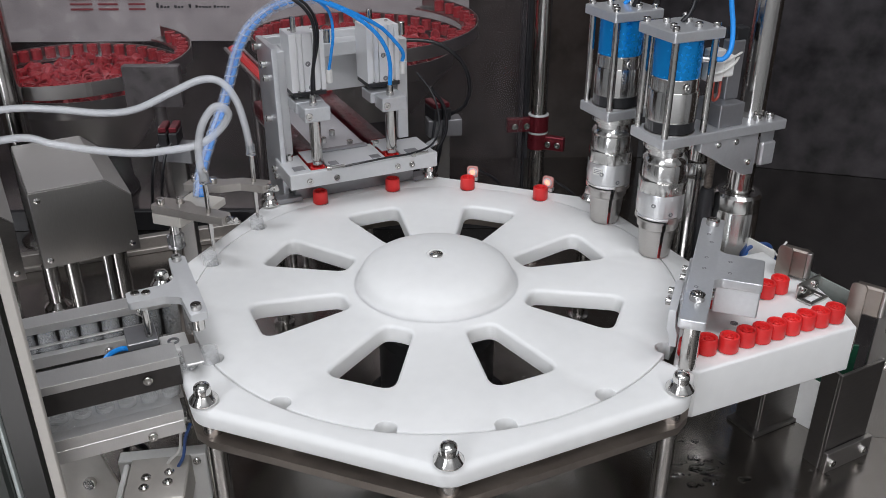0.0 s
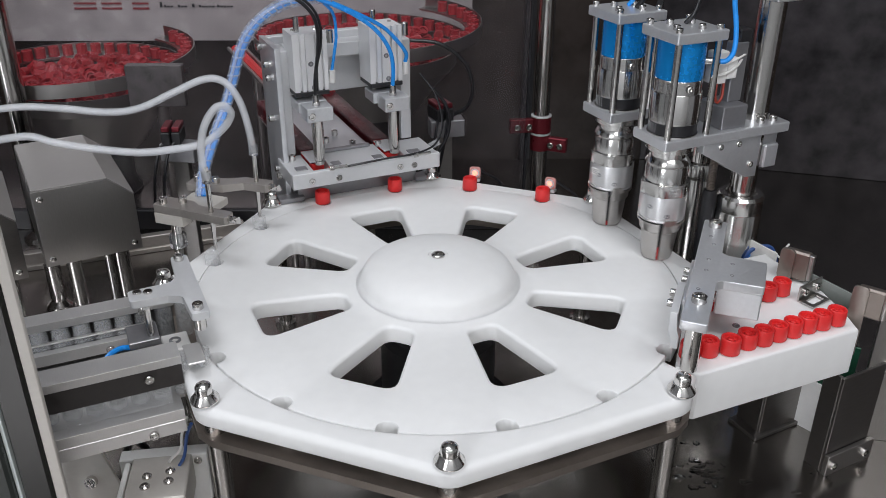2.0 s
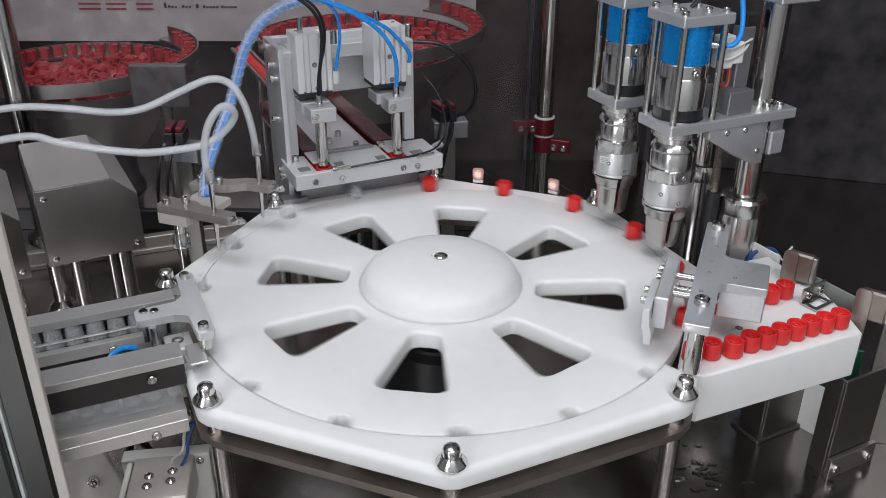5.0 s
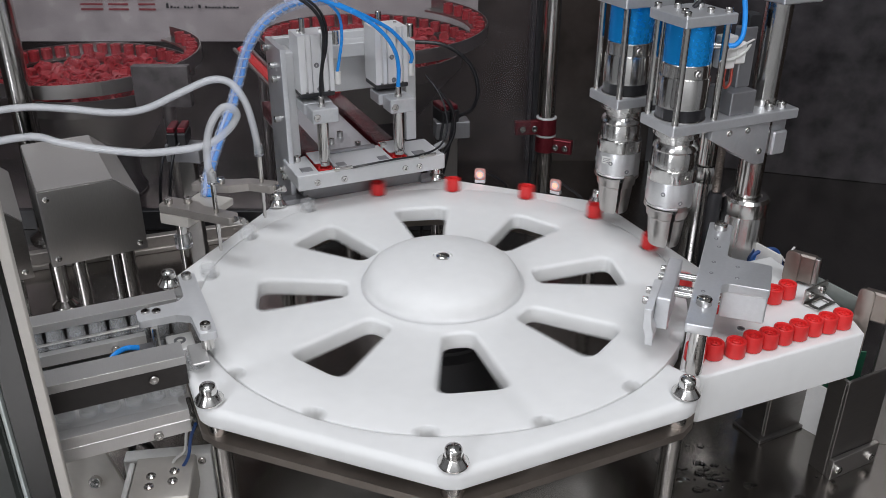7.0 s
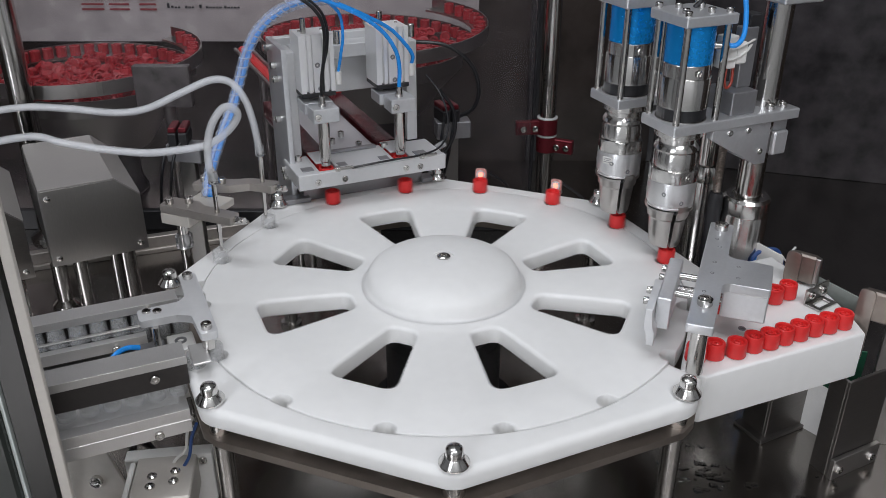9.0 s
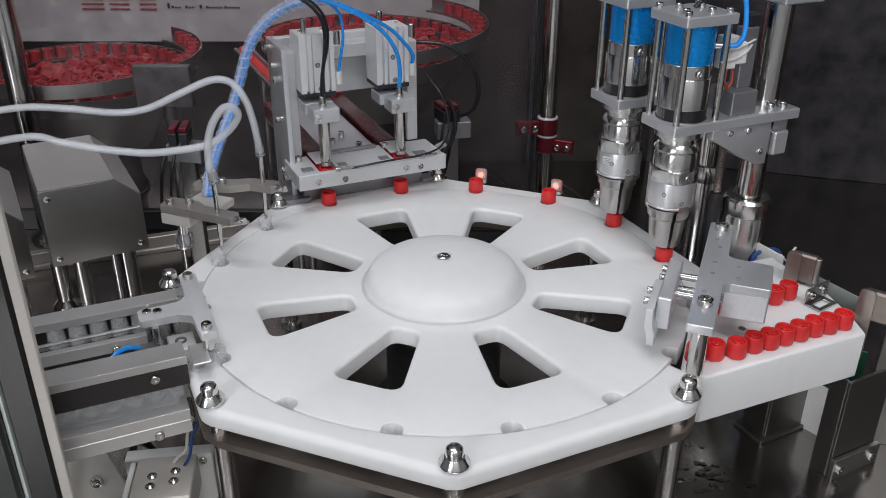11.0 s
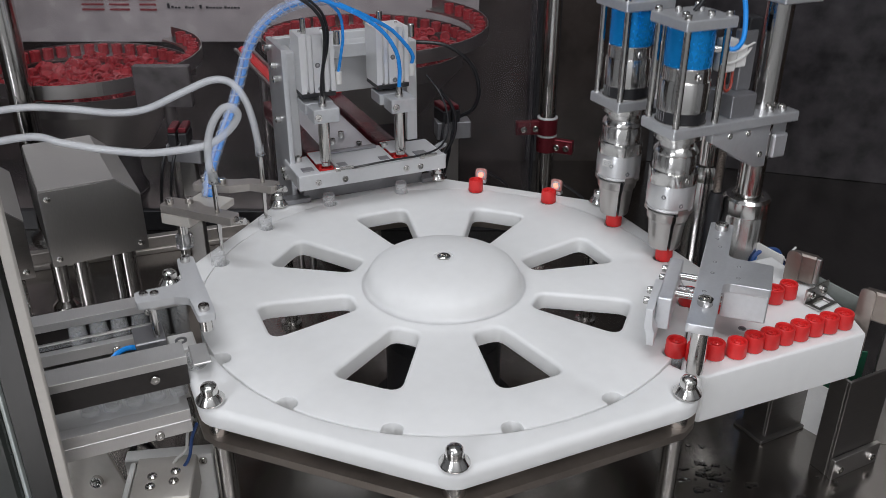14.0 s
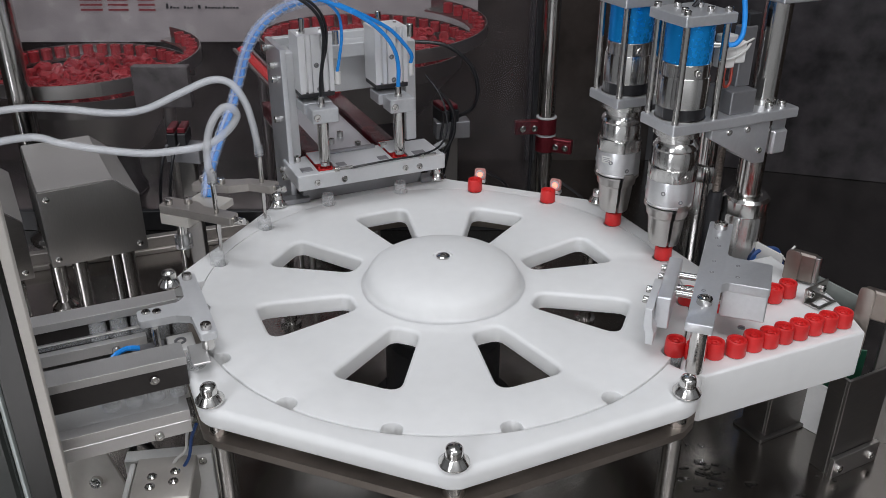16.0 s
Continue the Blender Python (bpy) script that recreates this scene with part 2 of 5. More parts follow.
# ---------------------------------------------------------------- the setting
DECK_Z = -0.15
bm = B()
bm_box(bm, -0.95, 0.95, -0.75, 0.70, DECK_Z - 0.03, DECK_Z, 0)
single("floor", bm, DECK, Matrix(), "brushed stainless steel machine deck with water stains", "machine deck", kind="structure")
bm = B()
bm_box(bm, -1.6, 1.6, 0.96, 1.0, -0.9, 1.1, 0)
single("wall_north", bm, DARKWALL, Matrix(), "dark tinted acrylic panel at the machine's rear", "wall", kind="structure")
bm = B()
bm_box(bm, 0.98, 1.02, -0.2, 0.955, -0.9, 1.1, 0)
single("wall_east", bm, DARKWALL, Matrix(), "dark tinted acrylic side panel with faint reflections", "wall", kind="structure")
# Unseen panel, added only to keep light off the left side.
bm = B()
bm_box(bm, -1.02, -0.98, 0.02, 0.955, -0.9, 1.1, 0)
single("wall_inner_west", bm, DARKWALL, Matrix(), "dark panel added out of view to darken the left side", "wall", kind="structure")
# Unseen hall added for metal to mirror; the south wall acts as reflector.
for nm, lim in (("wall_south", (-3.5, 3.5, -3.6, -3.5, -1.0, 2.9)), ("wall_west", (-3.6, -3.5, -3.5, 3.0, -1.0, 2.9)),
                ("wall_far_east", (3.5, 3.6, -3.5, 3.0, -1.0, 2.9)), ("wall_far_north", (-3.5, 3.5, 3.0, 3.1, -1.0, 2.9))):
    bm = B()
    bm_box(bm, *lim, 0)
    single(nm, bm, HALLCEIL if nm == "wall_south" else HALLWALL, Matrix(), "plain factory hall wall added out of view", "wall", kind="structure")
bm = B()
bm_box(bm, -3.6, 3.6, -3.6, 3.1, 2.9, 3.0, 0)
single("ceiling", bm, HALLCEIL, Matrix(), "plain white hall ceiling added out of view", "ceiling", kind="structure")
bm = B()
bm_box(bm, -3.6, 3.6, -3.6, 3.1, -1.1, -1.0, 0)
single("hall_floor", bm, HALLFLOOR, Matrix(), "plain grey hall floor added out of view", "floor", kind="structure")

# ---------------------------------------------------------------- the indexing table
NOTCH0, PITCH = 12.8, 22.5
CORNER0 = 1.57


def table_plate():
    """The fixed octagon plate: a ring round the disc, open where tubes come in and go out."""
    t = thing("octagon_table", pose(0, 0, 0), "thick white polymer octagon plate round the indexing disc", "machine table")
    apo, r_in = 0.2400, 0.2210
    a0, a1 = radians(-36.5), radians(-147.6)
    b0, b1 = radians(179.5), radians(-4.0)

    def outer(a):
        k = (math.degrees(a) - (CORNER0 + 22.5)) % 45.0
        k = radians(min(k, 45 - k))
        return min(apo / math.cos(k), 0.2578)

    def ring(name, s, e):
        bm = B()
        steps = max(12, int(abs(math.degrees(e - s)) / 1.2))
        angs = [s + (e - s) * i / steps for i in range(steps + 1)]
        pts = [(outer(a) * math.cos(a), outer(a) * math.sin(a)) for a in angs] + [(r_in * math.cos(a), r_in * math.sin(a)) for a in reversed(angs)]
        bm_prism(bm, pts, -0.0160, 0.0)
        for inner, off in ((True, 0.0009), (False, 0.0062)):
            es = [e for e in bm.edges if all(abs(v.co.z) < 1e-6 for v in e.verts)
                  and all((v.co.xy.length < r_in + 0.0005) == inner for v in e.verts)]
            bmesh.ops.bevel(bm, geom=es, offset=off, segments=5, profile=0.5, affect="EDGES")
        es = [e for e in bm.edges if all(v.co.z < -0.0155 and v.co.xy.length > r_in + 0.004 for v in e.verts)]
        bmesh.ops.bevel(bm, geom=es, offset=0.0022, segments=3, profile=0.5, affect="EDGES")
        return part(name, bm, WHITE, t)
    ring("front_plate", a0, a1)
    ring("rear_plate", b0, b1)
    bm = B()
    lo, hi = -0.0345, -0.0280
    rims = []
    for z in (lo, hi):
        out, hole = [], []
        for k in range(96):
            a = 2 * math.pi * k / 96
            q = (math.degrees(a) - (CORNER0 + 22.5)) % 45.0
            r = min(0.2393 / math.cos(radians(min(q, 45 - q))), 0.2575)
            out.append(bm.verts.new((r * math.cos(a), r * math.sin(a), z)))
            hole.append(bm.verts.new((0.196 * math.cos(a), 0.196 * math.sin(a), z)))
        rims.append((out, hole))
    (o0, h0), (o1, h1) = rims
    for k in range(96):
        j = (k + 1) % 96
        bm.faces.new((o0[k], o0[j], o1[j], o1[k]))
        bm.faces.new((h0[j], h0[k], h1[k], h1[j]))
        bm.faces.new((o1[k], o1[j], h1[j], h1[k]))
        bm.faces.new((o0[j], o0[k], h0[k], h0[j]))
    part("support_plate", bm, BRONZE, t, "brown-tinted stainless steel support plate")
    for k in range(8):
        a = radians(CORNER0 + 45 * k)
        x, y = 0.245 * math.cos(a), 0.245 * math.sin(a)
        bm = B()
        bm_lathe(bm, [(0.0085, -0.0280), (0.0085, -0.0160)], (x, y, 0), 24)
        part("spacer", bm, STEEL, t)
        bm = B()
        bm_lathe(bm, [(0.012, DECK_Z), (0.012, DECK_Z + 0.004), (0.0075, DECK_Z + 0.005), (0.0075, -0.0347)], (x, y, 0), 24)
        part("leg", bm, STEEL, t)
    return t


TABLE = table_plate()


def acorn_nut(m):
    t = thing("acorn_nut", m, "polished steel domed nut with flared washer on the table corner", "nut", "nuts on the table corners")
    bm = B()
    bm_lathe(bm, [(0.0088, 0), (0.0104, 0.0012), (0.0108, 0.0022), (0.0107, 0.0030), (0.0068, 0.0080), (0.0056, 0.0083)], seg=40)
    part("flange", bm, TURNED, t)
    bm = B()
    bm_lathe(bm, [(0.0054, 0.0080), (0.0062, 0.0086), (0.0063, 0.0124), (0.0060, 0.0140), (0.0052, 0.0152), (0.0034, 0.0160), (0, 0.0163)], seg=32)
    part("dome", bm, TURNED, t)
    return t


nut = None
for k in (0, 1, 2, 3, 4, 5, 6, 7):
    a = radians(CORNER0 + 45 * k)
    m = pose(0.25 * math.cos(a), 0.25 * math.sin(a), 0.0003)
    nut = copy_thing(nut, m) if nut else acorn_nut(m)


def turntable():
    """The disc: eight windows, sixteen notches for tubes in its rim, a domed hub."""
    t = thing("indexing_disc", pose(0, 0, 0), "white polymer indexing disc with eight windows and rim notches", "turntable")
    R, z0, z1 = 0.2198, -0.0150, 0.0008
    rim = []
    for k in range(16):
        c = radians(NOTCH0 + PITCH * k)
        h = 0.0080
        half = h / R
        n = 9
        start = c - radians(PITCH / 2)
        for i in range(6):
            a = start + (c - half - start) * i / 6
            rim.append((R * math.cos(a), R * math.sin(a)))
        d = R - 0.0065
        for i in range(n + 1):
            b = math.pi * (i / n)
            lx, ly = -h * math.cos(b), -h * math.sin(b) * 0.95
            rr = d + ly + 0.0035
            if i in (0, n):
                rr = math.sqrt(R * R - h * h)
            rim.append((rr * math.cos(c) - lx * math.sin(c), rr * math.sin(c) + lx * math.cos(c)))
        for i in range(1, 6):
            a = c + half + (radians(PITCH / 2) - half) * i / 6
            rim.append((R * math.cos(a), R * math.sin(a)))
    wins = []
    for k in range(8):
        c = radians(NOTCH0 + PITCH * 0.5 + 45 * k)
        q = []
        for r, s in ((0.0885, -8.2), (0.171, -9.9), (0.171, 9.9), (0.0885, 8.2)):
            a = c + radians(s)
            q.append((r * math.cos(a), r * math.sin(a)))
        q = rounded([q[0], q[1], q[2], q[3]], 0.0105, 5)
        wins.append(q)
    bm = B()
    loops = []
    for pts in [rim] + wins:
        vs = [bm.verts.new((x, y, z1)) for x, y in pts]
        loops.append([bm.edges.new((vs[i], vs[(i + 1) % len(vs)])) for i in range(len(vs))])
    bmesh.ops.triangle_fill(bm, use_beauty=True, use_dissolve=False, edges=[e for l in loops for e in l])
    top = list(bm.faces)
    ext = bmesh.ops.extrude_face_region(bm, geom=top)
    for v in ext["geom"]:
        if isinstance(v, bmesh.types.BMVert):
            v.co.z = z0
    bmesh.ops.recalc_face_normals(bm, faces=bm.faces)
    sharp = [e for e in bm.edges if len(e.link_faces) == 2 and e.calc_face_angle(0) > 1.2 and all(abs(v.co.z - z1) < 1e-5 for v in e.verts)]
    edge = [e for e in sharp if all(v.co.xy.length > 0.19 for v in e.verts)]
    inner = [e for e in sharp if all(v.co.xy.length < 0.19 for v in e.verts)]
    bmesh.ops.bevel(bm, geom=inner, offset=0.0036, segments=4, profile=0.5, affect="EDGES")
    bmesh.ops.bevel(bm, geom=[e for e in edge if e.is_valid], offset=0.0009, segments=2, profile=0.5, affect="EDGES")
    part("disc", bm, WHITE, t)
    bm = B()
    bm_lathe(bm, [(0.0765, 0.0006), (0.0738, 0.0011), (0.0718, 0.0028), (0.0708, 0.0060), (0.0695, 0.0105), (0.0668, 0.0148), (0.0618, 0.0186), (0.052, 0.0222), (0.038, 0.0252), (0.022, 0.0272), (0.009, 0.0280), (0.0088, 0.0262), (0, 0.0262)], seg=96)
    part("hub", bm, WHITE, t)
    bm = B()
    bm_lathe(bm, [(0.0062, 0.0255), (0.0062, 0.0278), (0.0048, 0.0288), (0.0032, 0.0290), (0.003, 0.0268), (0, 0.0268)], seg=24)
    part("hub_screw", bm, STEEL, t)
    return t


DISC = turntable()

# ---------------------------------------------------------------- station frames


def st_thing(name, deg, base, label, category, group=""):
    """A thing of a work station: base is (along the rim, radius, height)."""
    return thing(name, station(deg, 0) @ Matrix.Translation(base), label, category, group)


def put(name, bm, material, parent, base, label=""):
    """A part whose mesh is given in the station's frame."""
    bm.transform(Matrix.Translation([-c for c in base]))
    return part(name, bm, material, parent, label)


def screws(parent, base, places, r=0.0032, h=0.004, turn=None, material=None, name="screw"):
    for p in places:
        bm = B()
        m = Matrix.Translation(p) @ turn if turn else Matrix.Translation(p)
        bm_screw(bm, 0, 0, 0, r, h, m)
        put(name, bm, material or STEEL, parent, base)


FRONT = pose(0, 0, 0, 90, 0, 0)      # a screw that points to the disc
LEFT = pose(0, 0, 0, 0, -90, 0)      # a screw that points along the rim
RIGHT = pose(0, 0, 0, 0, 90, 0)

# ---------------------------------------------------------------- cap press
PRESS, CAPPING, PULL, FEED, FILL = 114.05, 24.05, -20.95, 204.05, 159.05
ROD_X = (-0.0434, 0.0431)


def press_frame():
    base = (0, 0.27, 0)
    t = st_thing("cap_press_frame", PRESS, base, "pale anodised aluminium press frame bolted behind the white table", "press frame")
    bm = B()
    bm_prism(bm, rounded([(-0.0770, 0.240), (-0.0710, 0.240), (-0.0710, 0.306), (-0.0770, 0.306)], 0.001), -0.02, 0.168, 0.0005)
    put("side_plate", bm, ALU, t, base, "satin aluminium side plate with cap screws")
    for x0, x1 in ((-0.0706, -0.0580), (0.0690, 0.0815)):
        bm = B()
        bm_box(bm, x0, x1, 0.258, 0.2940, 0.0435, 0.160, 0.0008)
        put("upright", bm, ALU_PALE, t, base)
    bm = B()
    bm_box(bm, -0.0706, 0.0815, 0.2945, 0.3045, 0.100, 0.168, 0.0008)
    put("back_plate", bm, ALU_PALE, t, base)
    bm = B()
    bm_box(bm, -0.0575, 0.0685, 0.2705, 0.2940, 0.145, 0.1602, 0.0008)
    put("cylinder_beam", bm, ALU_PALE, t, base)
    # the front plate with its two open lanes
    for nm, lim in (("front_bar", (-0.0790, 0.0915, 0.1985, 0.2050, 0.0265, 0.0435)),
                    ("plate_block", (-0.0790, -0.0530, 0.2052, 0.258, 0.0265, 0.0425)),
                    ("plate_block", (-0.0338, 0.0335, 0.2052, 0.258, 0.0265, 0.0430)),
                    ("plate_block", (0.0527, 0.0915, 0.2052, 0.258, 0.0265, 0.0425))):
        bm = B()
        bm_box(bm, *lim, 0.0006)
        put(nm, bm, ALU_PALE, t, base)
    for x in ROD_X:
        bm = B()
        bm_box(bm, x - 0.0094, x + 0.0094, 0.2220, 0.2575, 0.0450, 0.0466, 0.0004)
        put("lane_cover", bm, ALU_PALE, t, base)
    # Recesses drawn as thin raised plates, with their shade as grey.
    for x0, x1 in ((-0.0705, -0.058), (-0.030, -0.020), (0.018, 0.029), (0.060, 0.074)):
        bm = B()
        bm_box(bm, x0, x1, 0.211, 0.222, 0.0425, 0.0436, 0.0003)
        put("pocket", bm, GREY, t, base, "milled pocket drawn as a plate, its shade painted grey")
    # The plate's shade on this beam is put into its grey.
    bm = B()
    bm_box(bm, -0.066, 0.076, 0.232, 0.262, -0.001, 0.0262, 0.0006)
    put("base_beam", bm, GREY, t, base, "base beam under the front plate, shade painted as grey")
    for x0, x1 in ((-0.092, -0.060), (0.074, 0.104)):
        bm = B()
        bm_box(bm, x0, x1, 0.226, 0.2415, 0.0004, 0.0060, 0.0005)
        put("foot", bm, GREY, t, base)
    # the sloping channel plate behind
    bm = B()
    bm_box(bm, -0.0300, 0.0300, 0.262, 0.45, 0.030, 0.0405, 0.0006)
    put("channel_plate", bm, ALU, t, base)
    bm = B()
    bm_box(bm, -0.028, 0.027, 0.250, 0.257, 0.0432, 0.0462, 0.0005)
    put("stop_bar", bm, GREY, t, base)
    screws(t, base, [(-0.058, 0.1985, 0.034), (-0.028, 0.1985, 0.0335), (0.043, 0.1985, 0.0345), (0.060, 0.1985, 0.034)], 0.0034, 0.0022, FRONT)
    screws(t, base, [(-0.0770, 0.298, 0.158), (-0.0770, 0.270, 0.145), (-0.0770, 0.264, 0.132), (-0.0770, 0.268, 0.086), (-0.0770, 0.260, 0.030), (-0.0770, 0.252, 0.024)], 0.0038, 0.0055, LEFT)
    screws(t, base, [(0.0815, 0.282, 0.150), (0.0815, 0.282, 0.110)], 0.0036, 0.005, RIGHT)
    screws(t, base, [(-0.013, 0.290, 0.0405), (0.012, 0.268, 0.0405), (0.004, 0.31, 0.0405), (-0.026, 0.264, 0.0405), (-0.066, 0.245, 0.0425), (0.036, 0.247, 0.043)], 0.0036, 0.0065)
    return t


press_frame()


def cap_channel(x):
    base = (x, 0.32, 0.026)
    t = st_thing("cap_channel", PRESS, base, "smoked dark red cover over a straight cap channel", "feed channel", "cap channels of the press")
    bm = B()
    bm_box(bm, x - 0.0098, x - 0.0090, 0.2585, 0.46, 0.0275, 0.046, 0.0002)
    put("wall", bm, COVER, t, base)
    bm = B()
    bm_box(bm, x + 0.0090, x + 0.0098, 0.2585, 0.46, 0.0275, 0.046, 0.0002)
    put("wall", bm, COVER, t, base)
    bm = B()
    bm_box(bm, x - 0.0098, x + 0.0098, 0.2585, 0.46, 0.0464, 0.0476, 0.0002)
    put("lid", bm, COVER, t, base)
    bm = B()
    bm_box(bm, x - 0.0095, x + 0.0095, 0.230, 0.46, 0.0255, 0.0285, 0.0002)
    put("bottom", bm, ALU, t, base)
    for y in (0.30, 0.36, 0.42):
        bm = B()
        bm_rod(bm, (x, y, DECK_Z), (x, y, 0.0253), 0.004, 12)
        put("strut", bm, BRUSHED, t, base)


for x in ROD_X:
    cap_channel(x)


def air_cylinder(x, i):
    base = (x, 0.252, 0.11)
    t = st_thing("air_cylinder", PRESS, base, "compact grooved aluminium air cylinder with hose fittings", "pneumatic cylinder", "press cylinders")
    c = -0.0405 if i == 0 else 0.0440
    h, y0, y1 = 0.0186, 0.2350, 0.2700
    # grooved profile
    pts = [(c - h, y0), (c - h + 0.0055, y0), (c - h + 0.0058, y0 + 0.0050), (c - h + 0.0086, y0 + 0.0050), (c - h + 0.0089, y0),
           (c - h + 0.0125, y0), (c - h + 0.0127, y0 + 0.0035), (c - h + 0.0141, y0 + 0.0035), (c - h + 0.0143, y0),
           (c + h - 0.0140, y0), (c + h - 0.0138, y0 + 0.0050), (c + h - 0.0114, y0 + 0.0050), (c + h - 0.0112, y0), (c + h - 0.0075, y0), (c + h - 0.0073, y0 + 0.0050), (c + h - 0.0047, y0 + 0.0050), (c + h - 0.0045, y0),
           (c + h, y0), (c + h, y1), (c - h, y1)]
    bm = B()
    bm_prism(bm, pts, 0.1205, 0.1815, 0.0)
    put("body", bm, CYLALU, t, base)
    bm = B()
    bm_box(bm, c - h, c + h, y0 - 0.001, y1, 0.1155, 0.1204, 0.0008)
    put("end_flange", bm, BLACK, t, base, "black end flange")
    for dx in (-0.012, 0.012):
        bm = B()
        bm_rod(bm, (c + dx, y0 + 0.02, 0.118), (c + dx, y0 + 0.02, 0.183), 0.002, 10)
        put("tie_rod", bm, STEEL, t, base)
    screws(t, base, [(c, y0, 0.150), (c + 0.002, y0, 0.1245)], 0.0028, 0.0012, FRONT, GREY)
    for z, yy in ((0.129, 0.0), (0.172, 0.0)):
        bm = B()
        bm_rod(bm, (c + h, y0 + 0.008, z), (c + h + 0.006, y0 + 0.004, z), 0.0036, 14, 0.0004)
        bm_rod(bm, (c + h + 0.005, y0 + 0.004, z - 0.003), (c + h + 0.005, y0 + 0.004, z + 0.011), 0.0036, 14, 0.0006)
        put("elbow_fitting", bm, PAINT if z < 0.15 else STEEL, t, base, "white push-in fitting")
    bm = B()
    e = c + h + 0.005
    if i == 0:
        bm_hose(bm, [(e, 0.239, 0.139), (e + 0.003, 0.237, 0.157), (e + 0.006, 0.236, 0.178), (-0.014, 0.235, 0.201), (-0.029, 0.235, 0.216), (-0.050, 0.238, 0.226)], 0.0017, 8)
        put("air_hose", bm, HOSE_BLUE, t, base, "bright blue air hose")
    else:
        bm_hose(bm, [(e, 0.239, 0.139), (e, 0.236, 0.150), (0.056, 0.235, 0.166), (0.041, 0.235, 0.181), (0.016, 0.235, 0.196), (-0.014, 0.235, 0.211), (-0.040, 0.236, 0.222)], 0.0021, 8)
        put("air_hose", bm, HOSE_BLUE, t, base, "bright blue air hose")
    return t


for i, x in enumerate(ROD_X):
    air_cylinder(x, i)


def plunger(x, i):
    base = (x, 0.2153, 0.045)
    t = st_thing("press_plunger", PRESS, base, "polished steel plunger in an aluminium clamp, one air hose on top", "plunger", "press plungers")
    bm = B()
    bm_lathe(bm, [(0.0050, 0.0455), (0.0052, 0.050), (0.0062, 0.051), (0.0062, 0.098)], (x, 0.2153, 0), 24)
    put("rod", bm, STEEL, t, base)
    bm = B()
    bm_box(bm, x - 0.0135, x + 0.0150, 0.2035, 0.2275, 0.0965, 0.1115, 0.0008)
    put("clamp", bm, ALU, t, base)
    c = -0.0405 if i == 0 else 0.0440
    bm = B()
    bm_box(bm, c - 0.0190, c + 0.0130, 0.2278, 0.2560, 0.1000, 0.1118, 0.0008)
    put("arm", bm, ALU, t, base)
    bm = B()
    bm_lathe(bm, [(0.0030, 0.1118), (0.0030, 0.1970), (0.0024, 0.1976)], (c - 0.0095, 0.2480, 0), 16)
    put("guide_rod", bm, STEEL, t, base)
    screws(t, base, [(x - 0.0085, 0.2035, 0.1035)], 0.0038, 0.0022, FRONT)
    bm = B()
    bm_lathe(bm, [(0.0042, 0.1115), (0.0042, 0.1150), (0.0034, 0.1152), (0.0034, 0.1200), (0.0028, 0.1225)], (x, 0.2153, 0), 18)
    put("fitting", bm, STEEL, t, base)
    bm = B()
    if i == 0:
        bm_hose(bm, [(x, 0.2153, 0.121), (-0.0425, 0.215, 0.140), (-0.038, 0.215, 0.167), (-0.037, 0.215, 0.190), (-0.043, 0.216, 0.208), (-0.058, 0.222, 0.222), (-0.080, 0.232, 0.230)], 0.0019, 8)
        bm_hose(bm, [(-0.0405, 0.2180, 0.127), (-0.0395, 0.2180, 0.150), (-0.034, 0.218, 0.172), (-0.033, 0.218, 0.192), (-0.040, 0.219, 0.211), (-0.056, 0.225, 0.224), (-0.080, 0.236, 0.230)], 0.0015, 8)
        put("air_hose", bm, HOSE_BLACK, t, base, "black air hose")
    else:
        bm_hose(bm, [(x, 0.2153, 0.121), (0.0440, 0.2150, 0.143), (0.040, 0.215, 0.162), (0.028, 0.216, 0.181), (0.009, 0.218, 0.197), (-0.014, 0.222, 0.210), (-0.038, 0.228, 0.220)], 0.0022, 8)
        put("air_hose", bm, HOSE_BLUE, t, base, "bright blue air hose")
    return t


PLUNGERS = [plunger(x, i) for i, x in enumerate(ROD_X)]


def sensor_fibre():
    base = (0, 0.198, 0.043)
    t = st_thing("fibre_cable", PRESS, base, "thin black fibre cable with steel tips across the press plate", "sensor cable")
    bm = B()
    bm_hose(bm, [(-0.020, 0.199, 0.0445), (0.0, 0.196, 0.0465), (0.030, 0.196, 0.0475), (0.060, 0.198, 0.0470), (0.085, 0.204, 0.0500), (0.100, 0.215, 0.060), (0.108, 0.230, 0.075), (0.106, 0.245, 0.098), (0.095, 0.262, 0.118)], 0.0012, 8)
    put("cable", bm, HOSE_BLACK, t, base)
    for x0 in (-0.036, 0.062):
        bm = B()
        bm_rod(bm, (x0 - 0.002, 0.1995, 0.0452), (x0 + 0.003, 0.1992, 0.0452), 0.0030, 12)
        bm_rod(bm, (x0 + 0.003, 0.1992, 0.0452), (x0 + 0.018, 0.1985, 0.0455), 0.0016, 10)
        put("tip", bm, STEEL, t, base)


sensor_fibre()


